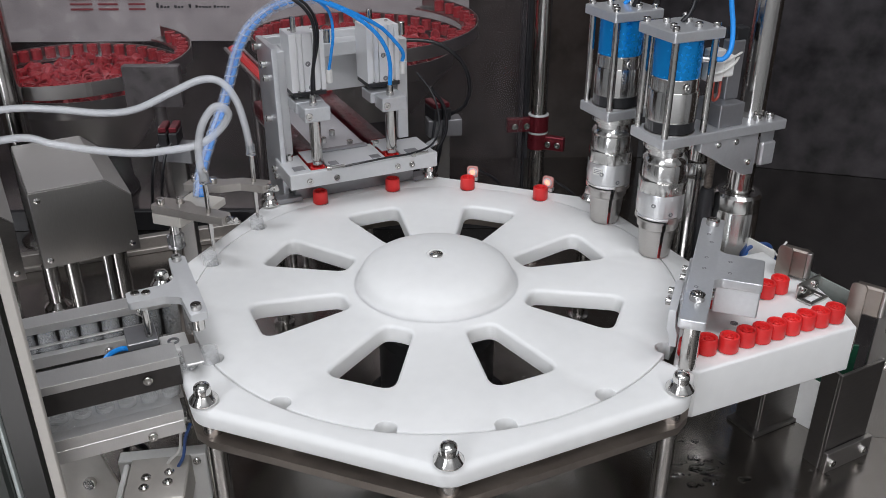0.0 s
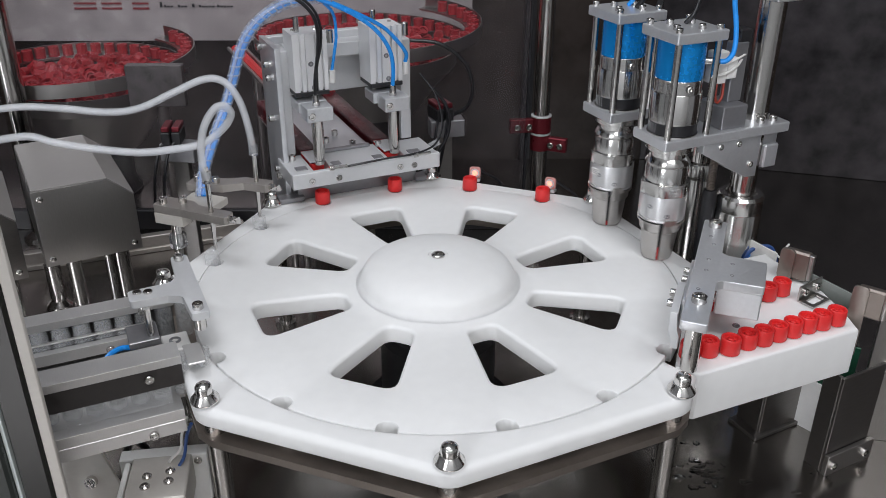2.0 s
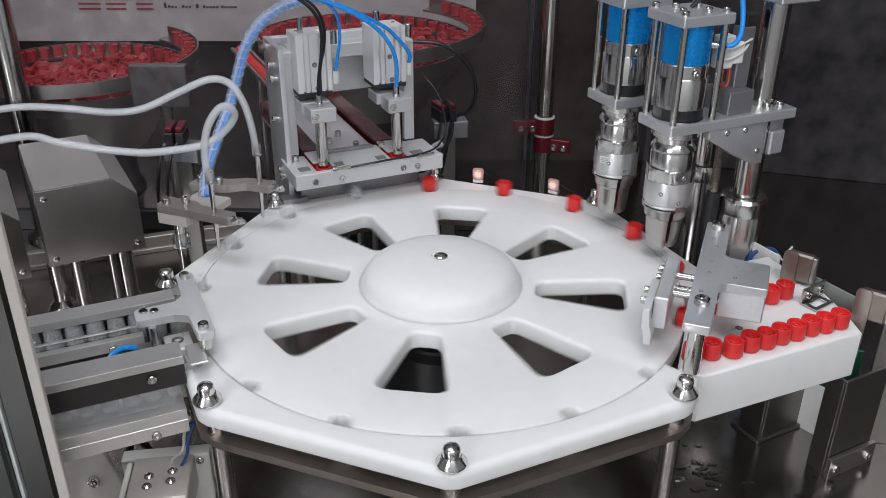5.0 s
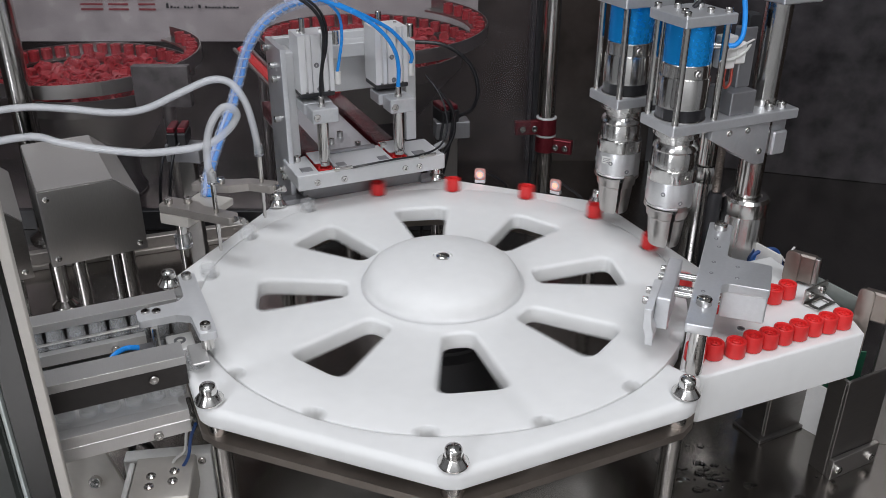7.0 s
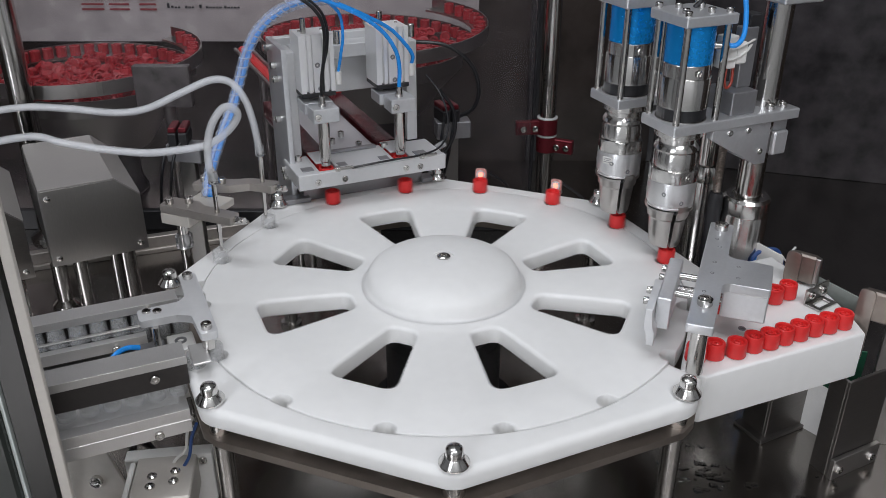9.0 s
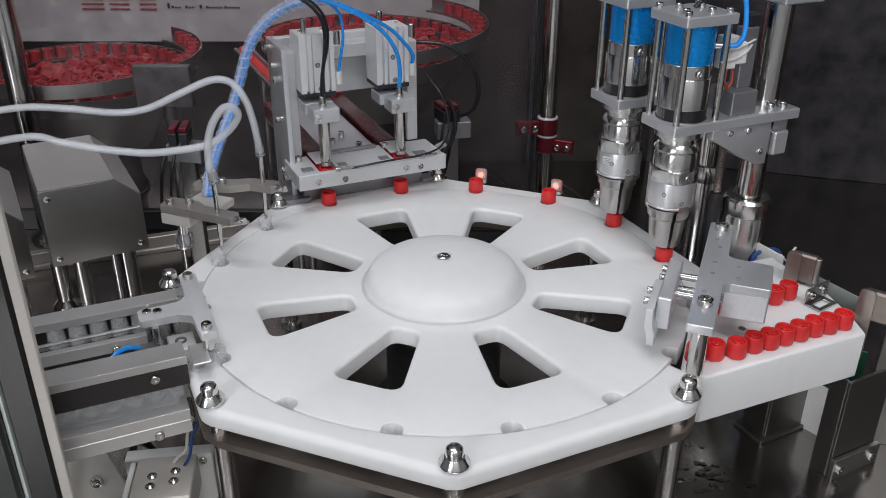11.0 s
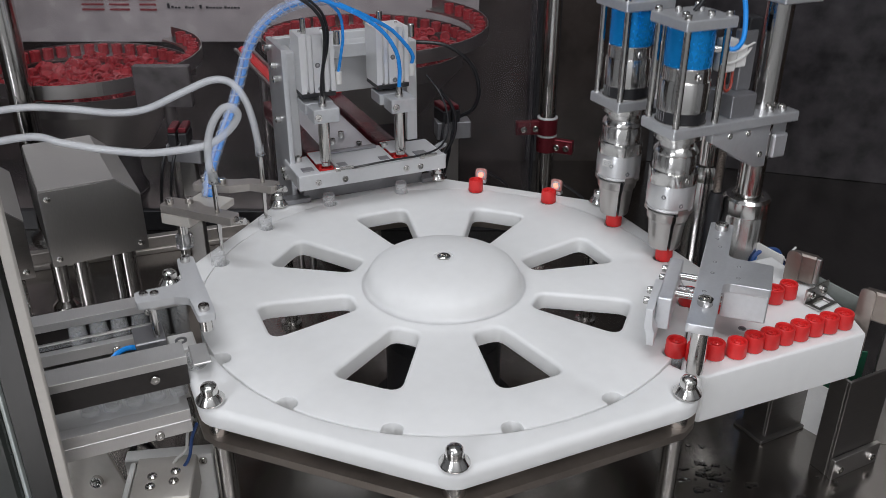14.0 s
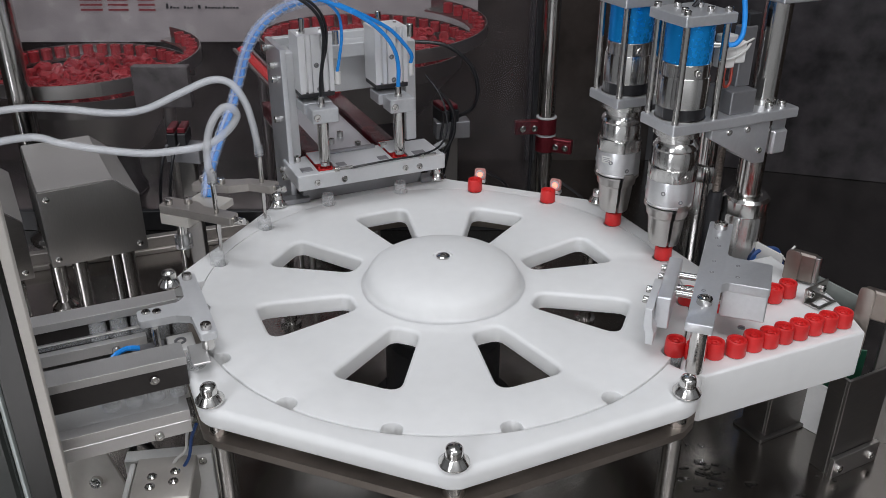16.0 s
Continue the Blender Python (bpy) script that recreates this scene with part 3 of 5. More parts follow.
def hose_bundle():
    bm = B()
    pts = [(-0.108, 0.200, 0.219), (-0.147, 0.200, 0.214), (-0.171, 0.200, 0.204), (-0.191, 0.200, 0.187), (-0.205, 0.200, 0.165), (-0.216, 0.200, 0.135), (-0.226, 0.192, 0.105), (-0.234, 0.165, 0.082), (-0.238, 0.125, 0.060), (-0.237, 0.100, 0.0420)]
    t = thing("hose_bundle", pose(0, 0, 0), "blue air hoses in a clear spiral sleeve", "hose bundle")
    for dx, dy in ((0.0026, 0), (-0.0022, 0.001)):
        bm = B()
        bm_hose(bm, [(x + dx, y + dy, z) for x, y, z in pts], 0.0023, 8)
        part("air_hose", bm, HOSE_BLUE, t)
    bm = B()
    bm_hose(bm, [(x - 0.0015, y - 0.0025, z + 0.001) for x, y, z in pts], 0.0017, 8)
    part("air_hose", bm, SILICONE, t)
    path = smooth_path(pts, 26)
    bm = B()
    spiral = []
    for i, p in enumerate(path[:-1]):
        d = (path[i + 1] - p).normalized()
        u = d.cross(Vector((0, 1, 0))).normalized()
        w = d.cross(u)
        a = i * 0.75
        spiral.append(p + (u * math.cos(a) + w * math.sin(a)) * 0.0058)
    bm_hose(bm, spiral, 0.0007, 6, 2)
    part("spiral_sleeve", bm, ACRYLIC2, t, "clear spiral sleeve")
    bm = B()
    bm_hose(bm, pts, 0.0064, 14, 5)
    part("sleeve", bm, SLEEVE, t, "clear hose sleeve")


SLEEVE = mat("clear_sleeve", (0.66, 0.74, 0.86), 0.12, vary=0.1, scale=120, alpha=0.24)
ACRYLIC2 = mat("clear_spiral", (0.62, 0.68, 0.78), 0.2, vary=0.03, alpha=0.50)
hose_bundle()

# ---------------------------------------------------------------- capping heads
HEAD_X = (-0.0445, 0.0405)


def capping_head(x, k):
    base = (x, 0.2153, 0.132)
    t = st_thing("capping_head", CAPPING, base, "capping head with blue motor, steel gearbox and turned chuck", "capping head", "capping heads")
    y = 0.2153
    bm = B()
    bm_box(bm, x - 0.0245, x + 0.0245, 0.1905, 0.2480 if k == 0 else 0.334, 0.1330, 0.1425, 0.0009)
    put("slide_plate", bm, ALU, t, base)
    bm = B()
    bm_box(bm, x - 0.0262, x + 0.0250, 0.1895, 0.2435, 0.2280, 0.2370, 0.0009)
    put("top_plate", bm, ALU, t, base)
    for dx, dy in ((-0.0195, -0.0200), (0.0195, -0.0200), (-0.0195, 0.0225), (0.0195, 0.0225)):
        bm = B()
        bm_rod(bm, (x + dx, y + dy, 0.1425), (x + dx, y + dy, 0.2280), 0.0032, 14)
        put("post", bm, STEEL, t, base)
    screws(t, base, [(x + dx, y + dy, 0.2370) for dx, dy in ((-0.0225, -0.0200), (0.0190, -0.0210), (-0.0225, 0.0225), (0.0190, 0.0225), (0.008, -0.015), (-0.008, 0.014), (0.013, 0.008), (-0.013, -0.006))], 0.0033, 0.0042)
    bm = B()
    bm_lathe(bm, [(0.0210, 0.1935), (0.0210, 0.2278)], (x, y, 0), 48)
    put("motor", bm, BLUE, t, base, "blue anodised motor housing")
    bm = B()
    bm_lathe(bm, [(0.0222, 0.1540), (0.0226, 0.1545), (0.0226, 0.1808), (0.0222, 0.1814), (0.0214, 0.1816), (0.0214, 0.1928), (0.0208, 0.1935)], (x, y, 0), 48)
    put("gearbox", bm, TURNED, t, base, "turned steel gearbox")
    screws(t, base, [(x + 0.0222, y - 0.0040, 0.187)], 0.0034, 0.0016, RIGHT)
    bm = B()
    bm_lathe(bm, [(0.0214, 0.1440), (0.0218, 0.1445), (0.0218, 0.1535), (0.0214, 0.1540)], (x, y, 0), 48)
    put("clutch_band", bm, BLACK, t, base, "black knurled band")
    # pale dots printed on the band in a block of five columns
    for i in range(5):
        for j in range(4):
            bm = B()
            a = radians(-118 + 9.0 * i)
            bm_lathe(bm, [(0.00055, 0), (0.0004, 0.0003), (0, 0.0003)], seg=6, m=Matrix.Translation((x, y, 0.1457 + 0.0021 * j)) @ pose(0, 0, 0, 0, 0, math.degrees(a) + 90) @ pose(0, -0.0218, 0, 90, 0, 0))
            put("dot", bm, ALU_PALE, t, base)
    bm = B()
    bm_lathe(bm, [(0.0228, 0.1426), (0.0228, 0.1434), (0.0216, 0.1440)], (x, y, 0), 48)
    put("collar", bm, STEEL, t, base)
    # air fitting on the motor
    bm = B()
    bm_rod(bm, (x + 0.0120, y + 0.0165, 0.2080), (x + 0.0165, y + 0.0235, 0.2080), 0.0032, 14, 0.0004)
    bm_rod(bm, (x + 0.0163, y + 0.0232, 0.2080), (x + 0.0188, y + 0.0272, 0.2080), 0.0042, 14, 0.0006)
    put("fitting", bm, STEEL, t, base)
    # below the plate
    bm = B()
    bm_lathe(bm, [(0.0218, 0.1329), (0.0218, 0.1272), (0.0212, 0.1264), (0.0150, 0.1262), (0.0150, 0.1252), (0.0170, 0.1250), (0.0170, 0.1205), (0.0178, 0.1196), (0.0204, 0.1160), (0.0206, 0.1140), (0.0190, 0.1120), (0.0192, 0.1105), (0.0197, 0.1095), (0.0197, 0.0962)], (x, y, 0), 48)
    put("bearing_neck", bm, TURNED, t, base)
    # the spinning chuck
    chuck = new("chuck")
    chuck.parent = t
    chuck.location = (0, 0, -0.132)
    tagged(chuck, "turned steel chuck with a flat-sided collar and three jaws")
    bm = B()
    pts = []
    for i in range(48):
        a = 2 * math.pi * i / 48
        q = (math.degrees(a) + 30) % 60.0
        r = min(0.0212 / math.cos(radians(min(q, 60 - q))), 0.0232)
        pts.append((r * math.cos(a), r * math.sin(a)))
    bm_prism(bm, pts, 0.0842, 0.0962, 0.0004)
    part("hex_collar", bm, TURNED, chuck)
    bm = B()
    bm_lathe(bm, [(0.0218, 0.0840), (0.0220, 0.0835), (0.0220, 0.0625), (0.0212, 0.0618), (0.0212, 0.0606), (0.0220, 0.0600), (0.0220, 0.0590), (0.0212, 0.0580)], seg=40)
    part("clutch_drum", bm, DRUM, chuck, "satin grey aluminium drum")
    if k == 0:
        bm = B()
        bm_box(bm, -0.0075, 0.0030, -0.0223, -0.0212, 0.073, 0.080, 0.0002)
        part("label_plate", bm, PAINT, chuck, "white label with printed lines")
        for i in range(3):
            bm = B()
            bm_box(bm, -0.0062, 0.0015, -0.02245, -0.0222, 0.0745 + i * 0.0018, 0.0751 + i * 0.0018, 0)
            part("print_line", bm, GREY, chuck)
    for a, z in ((-84, 0.074), (-40, 0.066), (100, 0.074), (200, 0.070)):
        bm = B()
        bm_screw(bm, 0, 0, 0, 0.0022, 0.0010, pose(0, 0, 0, 0, 0, a + 90) @ pose(0, -0.0217, z, 90, 0, 0))
        part("grub_screw", bm, GREY, chuck)
    bm = B()
    bm_lathe(bm, [(0.0180, 0.0582), (0.0180, 0.0530), (0.0096, 0.0525), (0.0096, 0.0200), (0.0080, 0.0180), (0, 0.0180)], seg=32)
    part("jaw_carrier", bm, BLACK, chuck)
    for j in range(3):
        bm = B()
        prof = [(0.0188, 0.0612), (0.0222, 0.0612), (0.0224, 0.0560), (0.0200, 0.0552), (0.0192, 0.0470), (0.0178, 0.0455), (0.0172, 0.0440), (0.0160, 0.0300), (0.0146, 0.0180), (0.0140, 0.0165), (0.0104, 0.0165), (0.0104, 0.0520), (0.0188, 0.0560)]
        n, rings = 12, []
        for i in range(n + 1):
            a = radians(120 * j - 110 - 55 + 110 * i / n)
            lip = i < 4
            rings.append([bm.verts.new((r * math.cos(a), r * math.sin(a), z if lip or z < 0.0556 else 0.0556 + (z - 0.0556) * 0.3)) for r, z in prof])
        for u, w in zip(rings, rings[1:]):
            for c in range(len(prof)):
                q = (c + 1) % len(prof)
                bm.faces.new((u[c], u[q], w[q], w[c]))
        bm.faces.new(rings[0])
        bm.faces.new(rings[-1][::-1])
        part("jaw", bm, BRUSHED, chuck)
    for a in (60, 82, 200):
        bm = B()
        bm_screw(bm, 0, 0, 0, 0.0026, 0.0012, pose(0, 0, 0, 0, 0, a) @ pose(0, -0.0206, 0.090, 90, 0, 0))
        part("screw", bm, STEEL, chuck)
    if k == 1:
        # gusset and clamp under the long plate
        g = Matrix(((0, 0, 1, 0), (1, 0, 0, 0), (0, 1, 0, 0), (0, 0, 0, 1)))
        bm = B()
        bm_prism(bm, [(0.2380, 0.1326), (0.3060, 0.1326), (0.3060, 0.0905), (0.2940, 0.0910), (0.2380, 0.1230)], x + 0.0110, x + 0.0200, 0.0006, g)
        put("gusset", bm, ALU, t, base)
        bm = B()
        bm_prism(bm, [(0.2900, 0.1326), (0.3360, 0.1326), (0.3360, 0.0985), (0.3260, 0.0930), (0.2900, 0.0930)], x - 0.0210, x + 0.0100, 0.0008, g)
        put("shaft_clamp", bm, ALU, t, base)
        bm = B()
        bm_box(bm, x + 0.0102, x + 0.0165, 0.3170, 0.3340, 0.0950, 0.1185, 0.0016)
        put("clamp_block", bm, ALU, t, base)
        screws(t, base, [(x + 0.0200, 0.258, 0.127), (x + 0.0200, 0.279, 0.127), (x + 0.0200, 0.297, 0.104)], 0.0030, 0.0015, RIGHT)
        screws(t, base, [(x + 0.0150, 0.306, 0.1425), (x + 0.0150, 0.321, 0.1425), (x - 0.0150, 0.321, 0.1425)], 0.0040, 0.0055)
        # terminal bracket, connector and hose
        bm = B()
        bm_box(bm, x - 0.0150, x + 0.0190, 0.2560, 0.2840, 0.1426, 0.1640, 0.0008)
        put("terminal_box", bm, GREY, t, base, "grey terminal box")
        bm = B()
        bm_box(bm, x - 0.0060, x + 0.0060, 0.2700, 0.2860, 0.1640, 0.2180, 0.0008)
        put("terminal_post", bm, GREY, t, base)
        bm = B()
        bm_box(bm, x + 0.0000, x + 0.0130, 0.2440, 0.2585, 0.1850, 0.2140, 0.0010, pose(0, 0, 0, 0, 0, 0))
        bm_box(bm, x + 0.0020, x + 0.0120, 0.2587, 0.2710, 0.1880, 0.2070, 0.0010)
        put("connector", bm, PAINT, t, base, "white plug connector")
        bm = B()
        bm_hose(bm, [(x + 0.012, 0.242, 0.1935), (x + 0.0145, 0.254, 0.1945), (x + 0.012, 0.269, 0.199), (x + 0.004, 0.282, 0.203)], 0.0012, 8)
        bm_hose(bm, [(x + 0.012, 0.242, 0.2035), (x + 0.0145, 0.254, 0.2030), (x + 0.012, 0.269, 0.2060), (x + 0.004, 0.286, 0.207)], 0.0010, 8)
        put("cable_tie", bm, PAINT, t, base)
        bm = B()
        bm_hose(bm, [(x + 0.011, 0.250, 0.186), (x + 0.013, 0.248, 0.176), (x + 0.012, 0.252, 0.168), (x + 0.011, 0.258, 0.172), (x + 0.008, 0.260, 0.188)], 0.0013, 8)
        put("wire", bm, COPPER, t, base, "thin red and white wire")
        bm = B()
        bm_box(bm, x - 0.0100, x + 0.0040, 0.2760, 0.2900, 0.2120, 0.2290, 0.001)
        put("relay", bm, BLACK, t, base, "black cable plug")
        bm = B()
        bm_hose(bm, [(x + 0.0188, 0.2425, 0.2080), (x + 0.0225, 0.2475, 0.2095), (x + 0.0230, 0.2530, 0.2180), (x + 0.0180, 0.2560, 0.2360), (x + 0.0110, 0.2560, 0.2600), (x + 0.004, 0.2580, 0.2950)], 0.0022, 10)
        put("air_hose", bm, HOSE_BLUE, t, base, "bright blue air hose")
    else:
        bm = B()
        bm_hose(bm, [(x + 0.006, 0.222, 0.2372), (x + 0.010, 0.228, 0.2500), (x + 0.004, 0.235, 0.2700), (x, 0.240, 0.2950)], 0.0026, 10)
        put("motor_cable", bm, HOSE_BLACK, t, base, "black motor cable")
    bm = B()
    bm_hose(bm, [(x - 0.008, 0.222, 0.2372), (x - 0.004, 0.228, 0.2480), (x - 0.006, 0.235, 0.2700), (x - 0.004, 0.240, 0.2950)], 0.0020, 10)
    put("motor_hose", bm, HOSE_BLUE if k == 0 else HOSE_BLACK, t, base)
    return t, chuck


HEADS = [capping_head(x, k) for k, x in enumerate(HEAD_X)]


def guide_column(x, y, r, rb, top, tie):
    base = (x, y, DECK_Z)
    t = st_thing("guide_column", CAPPING, base, "ground steel guide column in a stepped turned bush", "guide column", "lift columns")
    bm = B()
    bm_rod(bm, (x, y, 0.03), (x, y, top), r, 28, 0.0006)
    put("shaft", bm, STEEL, t, base)
    bm = B()
    bm_lathe(bm, [(rb * 1.35, DECK_Z), (rb * 1.35, DECK_Z + 0.008), (rb, DECK_Z + 0.009), (rb, 0.030), (rb * 0.97, 0.0315), (rb * 0.97, 0.033), (rb, 0.0345), (rb, 0.0470), (rb * 0.90, 0.0500), (r * 1.25, 0.0500), (r * 1.20, 0.0480), (r * 1.02, 0.0478)], (x, y, 0), 36)
    put("bush", bm, TURNED, t, base)
    if tie:
        bm = B()
        bm_box(bm, x - 0.030, x + 0.024, y - 0.019, y + 0.026, top, top + 0.016, 0.001)
        put("tie_plate", bm, ALU, t, base)
    return t


guide_column(0.0400, 0.3125, 0.0125, 0.0230, 0.240, True)
guide_column(-0.0440, 0.3300, 0.0110, 0.0160, 0.12, False)


def lift_spindle():
    base = (0.026, 0.285, DECK_Z)
    t = st_thing("lift_spindle", CAPPING, base, "dark threaded lift spindle beside the guide column", "threaded rod")
    bm = B()
    z = 0.052
    prof = [(0.0034, z)]
    while z < 0.125:
        prof += [(0.0034, z + 0.0008), (0.0042, z + 0.0016)]
        z += 0.0016
    bm_lathe(bm, prof, (0.026, 0.285, 0), 14)
    put("thread", bm, BRONZE, t, base)
    bm = B()
    bm_lathe(bm, [(0.0075, DECK_Z), (0.0075, 0.046), (0.0060, 0.052), (0.0034, 0.0522)], (0.026, 0.285, 0), 20)
    put("nut_sleeve", bm, BLACK, t, base, "black sleeve at the spindle's foot")


lift_spindle()

# ---------------------------------------------------------------- discharge tray and pull-out slide


def tray():
    t = thing("discharge_tray", pose(0.28, -0.04, DECK_Z), "white polymer discharge tray on sheet steel legs beside the table", "tray")
    o = Matrix.Translation((-0.28, 0.04, -DECK_Z))
    bm = B()
    bm_prism(bm, [(0.2030, -0.1475), (0.3545, -0.0835), (0.3545, -0.0540), (0.3480, -0.0200), (0.3230, 0.0560), (0.2545, 0.0300), (0.2225, -0.0130), (0.2225, -0.0400), (0.2060, -0.0800), (0.1850, -0.1390)], -0.0460, -0.0006, 0.0026)
    bm.transform(o)
    part("block", bm, WHITE, t)
    for x, y in ((0.318, -0.058), (0.272, -0.062), (0.252, -0.078), (0.300, -0.010)):
        bm = B()
        bm_lathe(bm, [(0.0032, -0.0010), (0.0032, 0.0002), (0.0022, 0.0004), (0.0018, -0.0006), (0, -0.0006)], (x, y, 0), 14)
        bm.transform(o)
        part("screw", bm, GREY, t, "dark countersunk screw")
    d = Vector((0.0632, 0.0319, 0)).normalized()
    n = Vector((-d.y, d.x, 0))
    p = Vector((0.3060, -0.0420, 0))
    m = Matrix(((d.x, n.x, 0, p.x), (d.y, n.y, 0, p.y), (0, 0, 1, 0), (0, 0, 0, 1)))
    bm = B()
    bm_box(bm, 0.003, 0.068, 0.000, 0.003, DECK_Z, -0.0462, 0.0004, m)
    bm_box(bm, 0.003, 0.006, 0.003, 0.030, DECK_Z, -0.0462, 0.0004, m)
    bm.transform(o)
    part("leg", bm, LEGSTEEL, t, "bent sheet steel leg")
    bm = B()
    bm_box(bm, -0.006, 0.069, -0.004, 0.032, DECK_Z, DECK_Z + 0.004, 0.0006, m)
    bm.transform(o)
    part("foot_plate", bm, LEGSTEEL, t)
    # outer leg
    p = Vector((0.3520, -0.0950, 0))
    m = Matrix(((d.x, n.x, 0, p.x), (d.y, n.y, 0, p.y), (0, 0, 1, 0), (0, 0, 0, 1)))
    bm = B()
    bm_box(bm, -0.002, 0.052, 0.004, 0.007, DECK_Z, -0.0462, 0.0004, m)
    bm_box(bm, -0.002, 0.001, 0.007, 0.024, DECK_Z, -0.0462, 0.0004, m)
    bm.transform(o)
    part("leg", bm, LEGSTEEL, t, "bent sheet steel leg")
    bm = B()
    bm_box(bm, -0.003, 0.056, -0.001, 0.0035, DECK_Z, DECK_Z + 0.022, 0.0005, m)
    bm.transform(o)
    part("bracket", bm, BRUSHED, t)
    for x in (0.004, 0.045):
        bm = B()
        bm_screw(bm, 0, 0, 0, 0.0038, 0.003, m @ pose(x, -0.001, DECK_Z + 0.011, 90, 0, 0))
        bm.transform(o)
        part("screw", bm, STEEL, t)
    return t


tray()


def guard_bracket(m, tall, label):
    t = thing("guide_bracket", m, label, "bracket", "tray guide brackets")
    bm = B()
    pts = rounded([(-0.003, 0), (0.010, 0), (0.010, tall), (-0.003, tall)], 0.005)
    bm_prism(bm, pts, -0.0012, 0.0012, 0.0003, pose(0, 0, 0, 90, 0, 0))
    part("plate", bm, BRONZE, t)
    bm = B()
    bm_box(bm, 0.0000, 0.0235, 0.0014, 0.0100, tall - 0.030, tall - 0.002, 0.0018)
    part("guide_block", bm, BRONZE, t, "brown-grey steel guide block")
    bm = B()
    bm_rod(bm, (0.024, 0.0045, tall - 0.028), (0.024, 0.0045, tall - 0.003), 0.0030, 14, 0.0004)
    part("pin", bm, BRUSHED, t)
    return t


guard_bracket(pose(0.3180, 0.0045, 0.0, 0, 0, -38), 0.032, "brushed steel bracket holding the tray's rear guide")
guard_bracket(pose(0.3565, -0.0620, -0.040, 0, 0, -38), 0.070, "brushed steel bracket at the tray's outer end")


def slot_clip():
    m = pose(0.3330, -0.0370, 0.0, 0, 0, 35)
    t = thing("slotted_clip", m, "small slotted steel clip screwed to the white tray", "clip")
    for nm, lim in (("rail", (-0.013, 0.013, -0.009, -0.0055, 0, 0.0016)), ("rail", (-0.013, 0.013, 0.002, 0.0055, 0, 0.0016)), ("end", (-0.013, -0.008, -0.0055, 0.002, 0, 0.0016)), ("end", (0.008, 0.013, -0.0055, 0.002, 0, 0.0016))):
        bm = B()
        bm_box(bm, *lim, 0.0003)
        part(nm, bm, BRUSHED, t)
    bm = B()
    bm_box(bm, -0.013, 0.020, 0.0058, 0.0074, 0, 0.0150, 0.0003)
    part("upstand", bm, BRUSHED, t)
    for x in (-0.006, 0.012):
        bm = B()
        bm_screw(bm, 0, 0, 0, 0.0036, 0.0026, pose(x, 0.0058, 0.008, 90, 0, 0))
        part("screw", bm, STEEL, t)


slot_clip()


def guard_sheet():
    bm = B()
    bm_prism(bm, rounded([(-0.035, 0), (0.035, 0), (0.035, 0.016), (-0.035, 0.018)], 0.003), -0.001, 0.001, 0.0003, pose(0, 0, 0, 90, 0, 0))
    single("splash_sheet", bm, SHEETPAINT, pose(0.352, -0.012, -0.010, 0, 0, -58), "grey-green painted sheet standing behind the tray", "sheet")
    bm = B()
    bm_prism(bm, [(-0.02, 0), (0.03, 0), (0.03, 0.022), (-0.02, 0.030)], -0.001, 0.001, 0.0003, pose(0, 0, 0, 90, 0, 0))
    single("splash_sheet", bm, PAINT, pose(0.312, 0.072, -0.02, 0, 0, -48), "white sheet standing behind the tray", "sheet")


guard_sheet()


def outer_guard():
    t = thing("outer_guard", pose(0.405, -0.105, DECK_Z), "dark sheet steel side guard with screws beside the tray", "guard")
    bm = B()
    bm_box(bm, -0.018, 0.10, 0.060, 0.064, 0.0, 0.150, 0.0005, pose(0, 0, 0, 0, 0, -8))
    part("panel", bm, SHEET, t)
    for x, z in ((-0.006, 0.120), (0.030, 0.130), (-0.004, 0.085)):
        bm = B()
        bm_screw(bm, 0, 0, 0, 0.0042, 0.006, pose(0, 0, 0, 0, 0, -8) @ pose(x, 0.060, z, 90, 0, 0))
        part("screw", bm, STEEL, t)


outer_guard()


def under_tray_sheets():
    """Pale sheet standing in for a bright reflection, and a green board, on the deck behind the tray's legs."""
    # Added sheet: no such part, only a bright reflection on the deck.
    bm = B()
    bm_box(bm, -0.030, 0.030, -0.001, 0.001, 0, 0.055, 0.0004)
    single("reflection_sheet", bm, PAINT, pose(0.352, -0.020, DECK_Z, 0, 0, -52), "pale sheet standing in for a bright reflection under the tray", "sheet")
    bm = B()
    bm_box(bm, -0.030, 0.040, -0.001, 0.001, 0, 0.050, 0.0004)
    single("green_board", bm, GREEN, pose(0.392, 0.044, DECK_Z, 0, 0, -10), "dark green board standing on the deck behind the tray", "board")


under_tray_sheets()


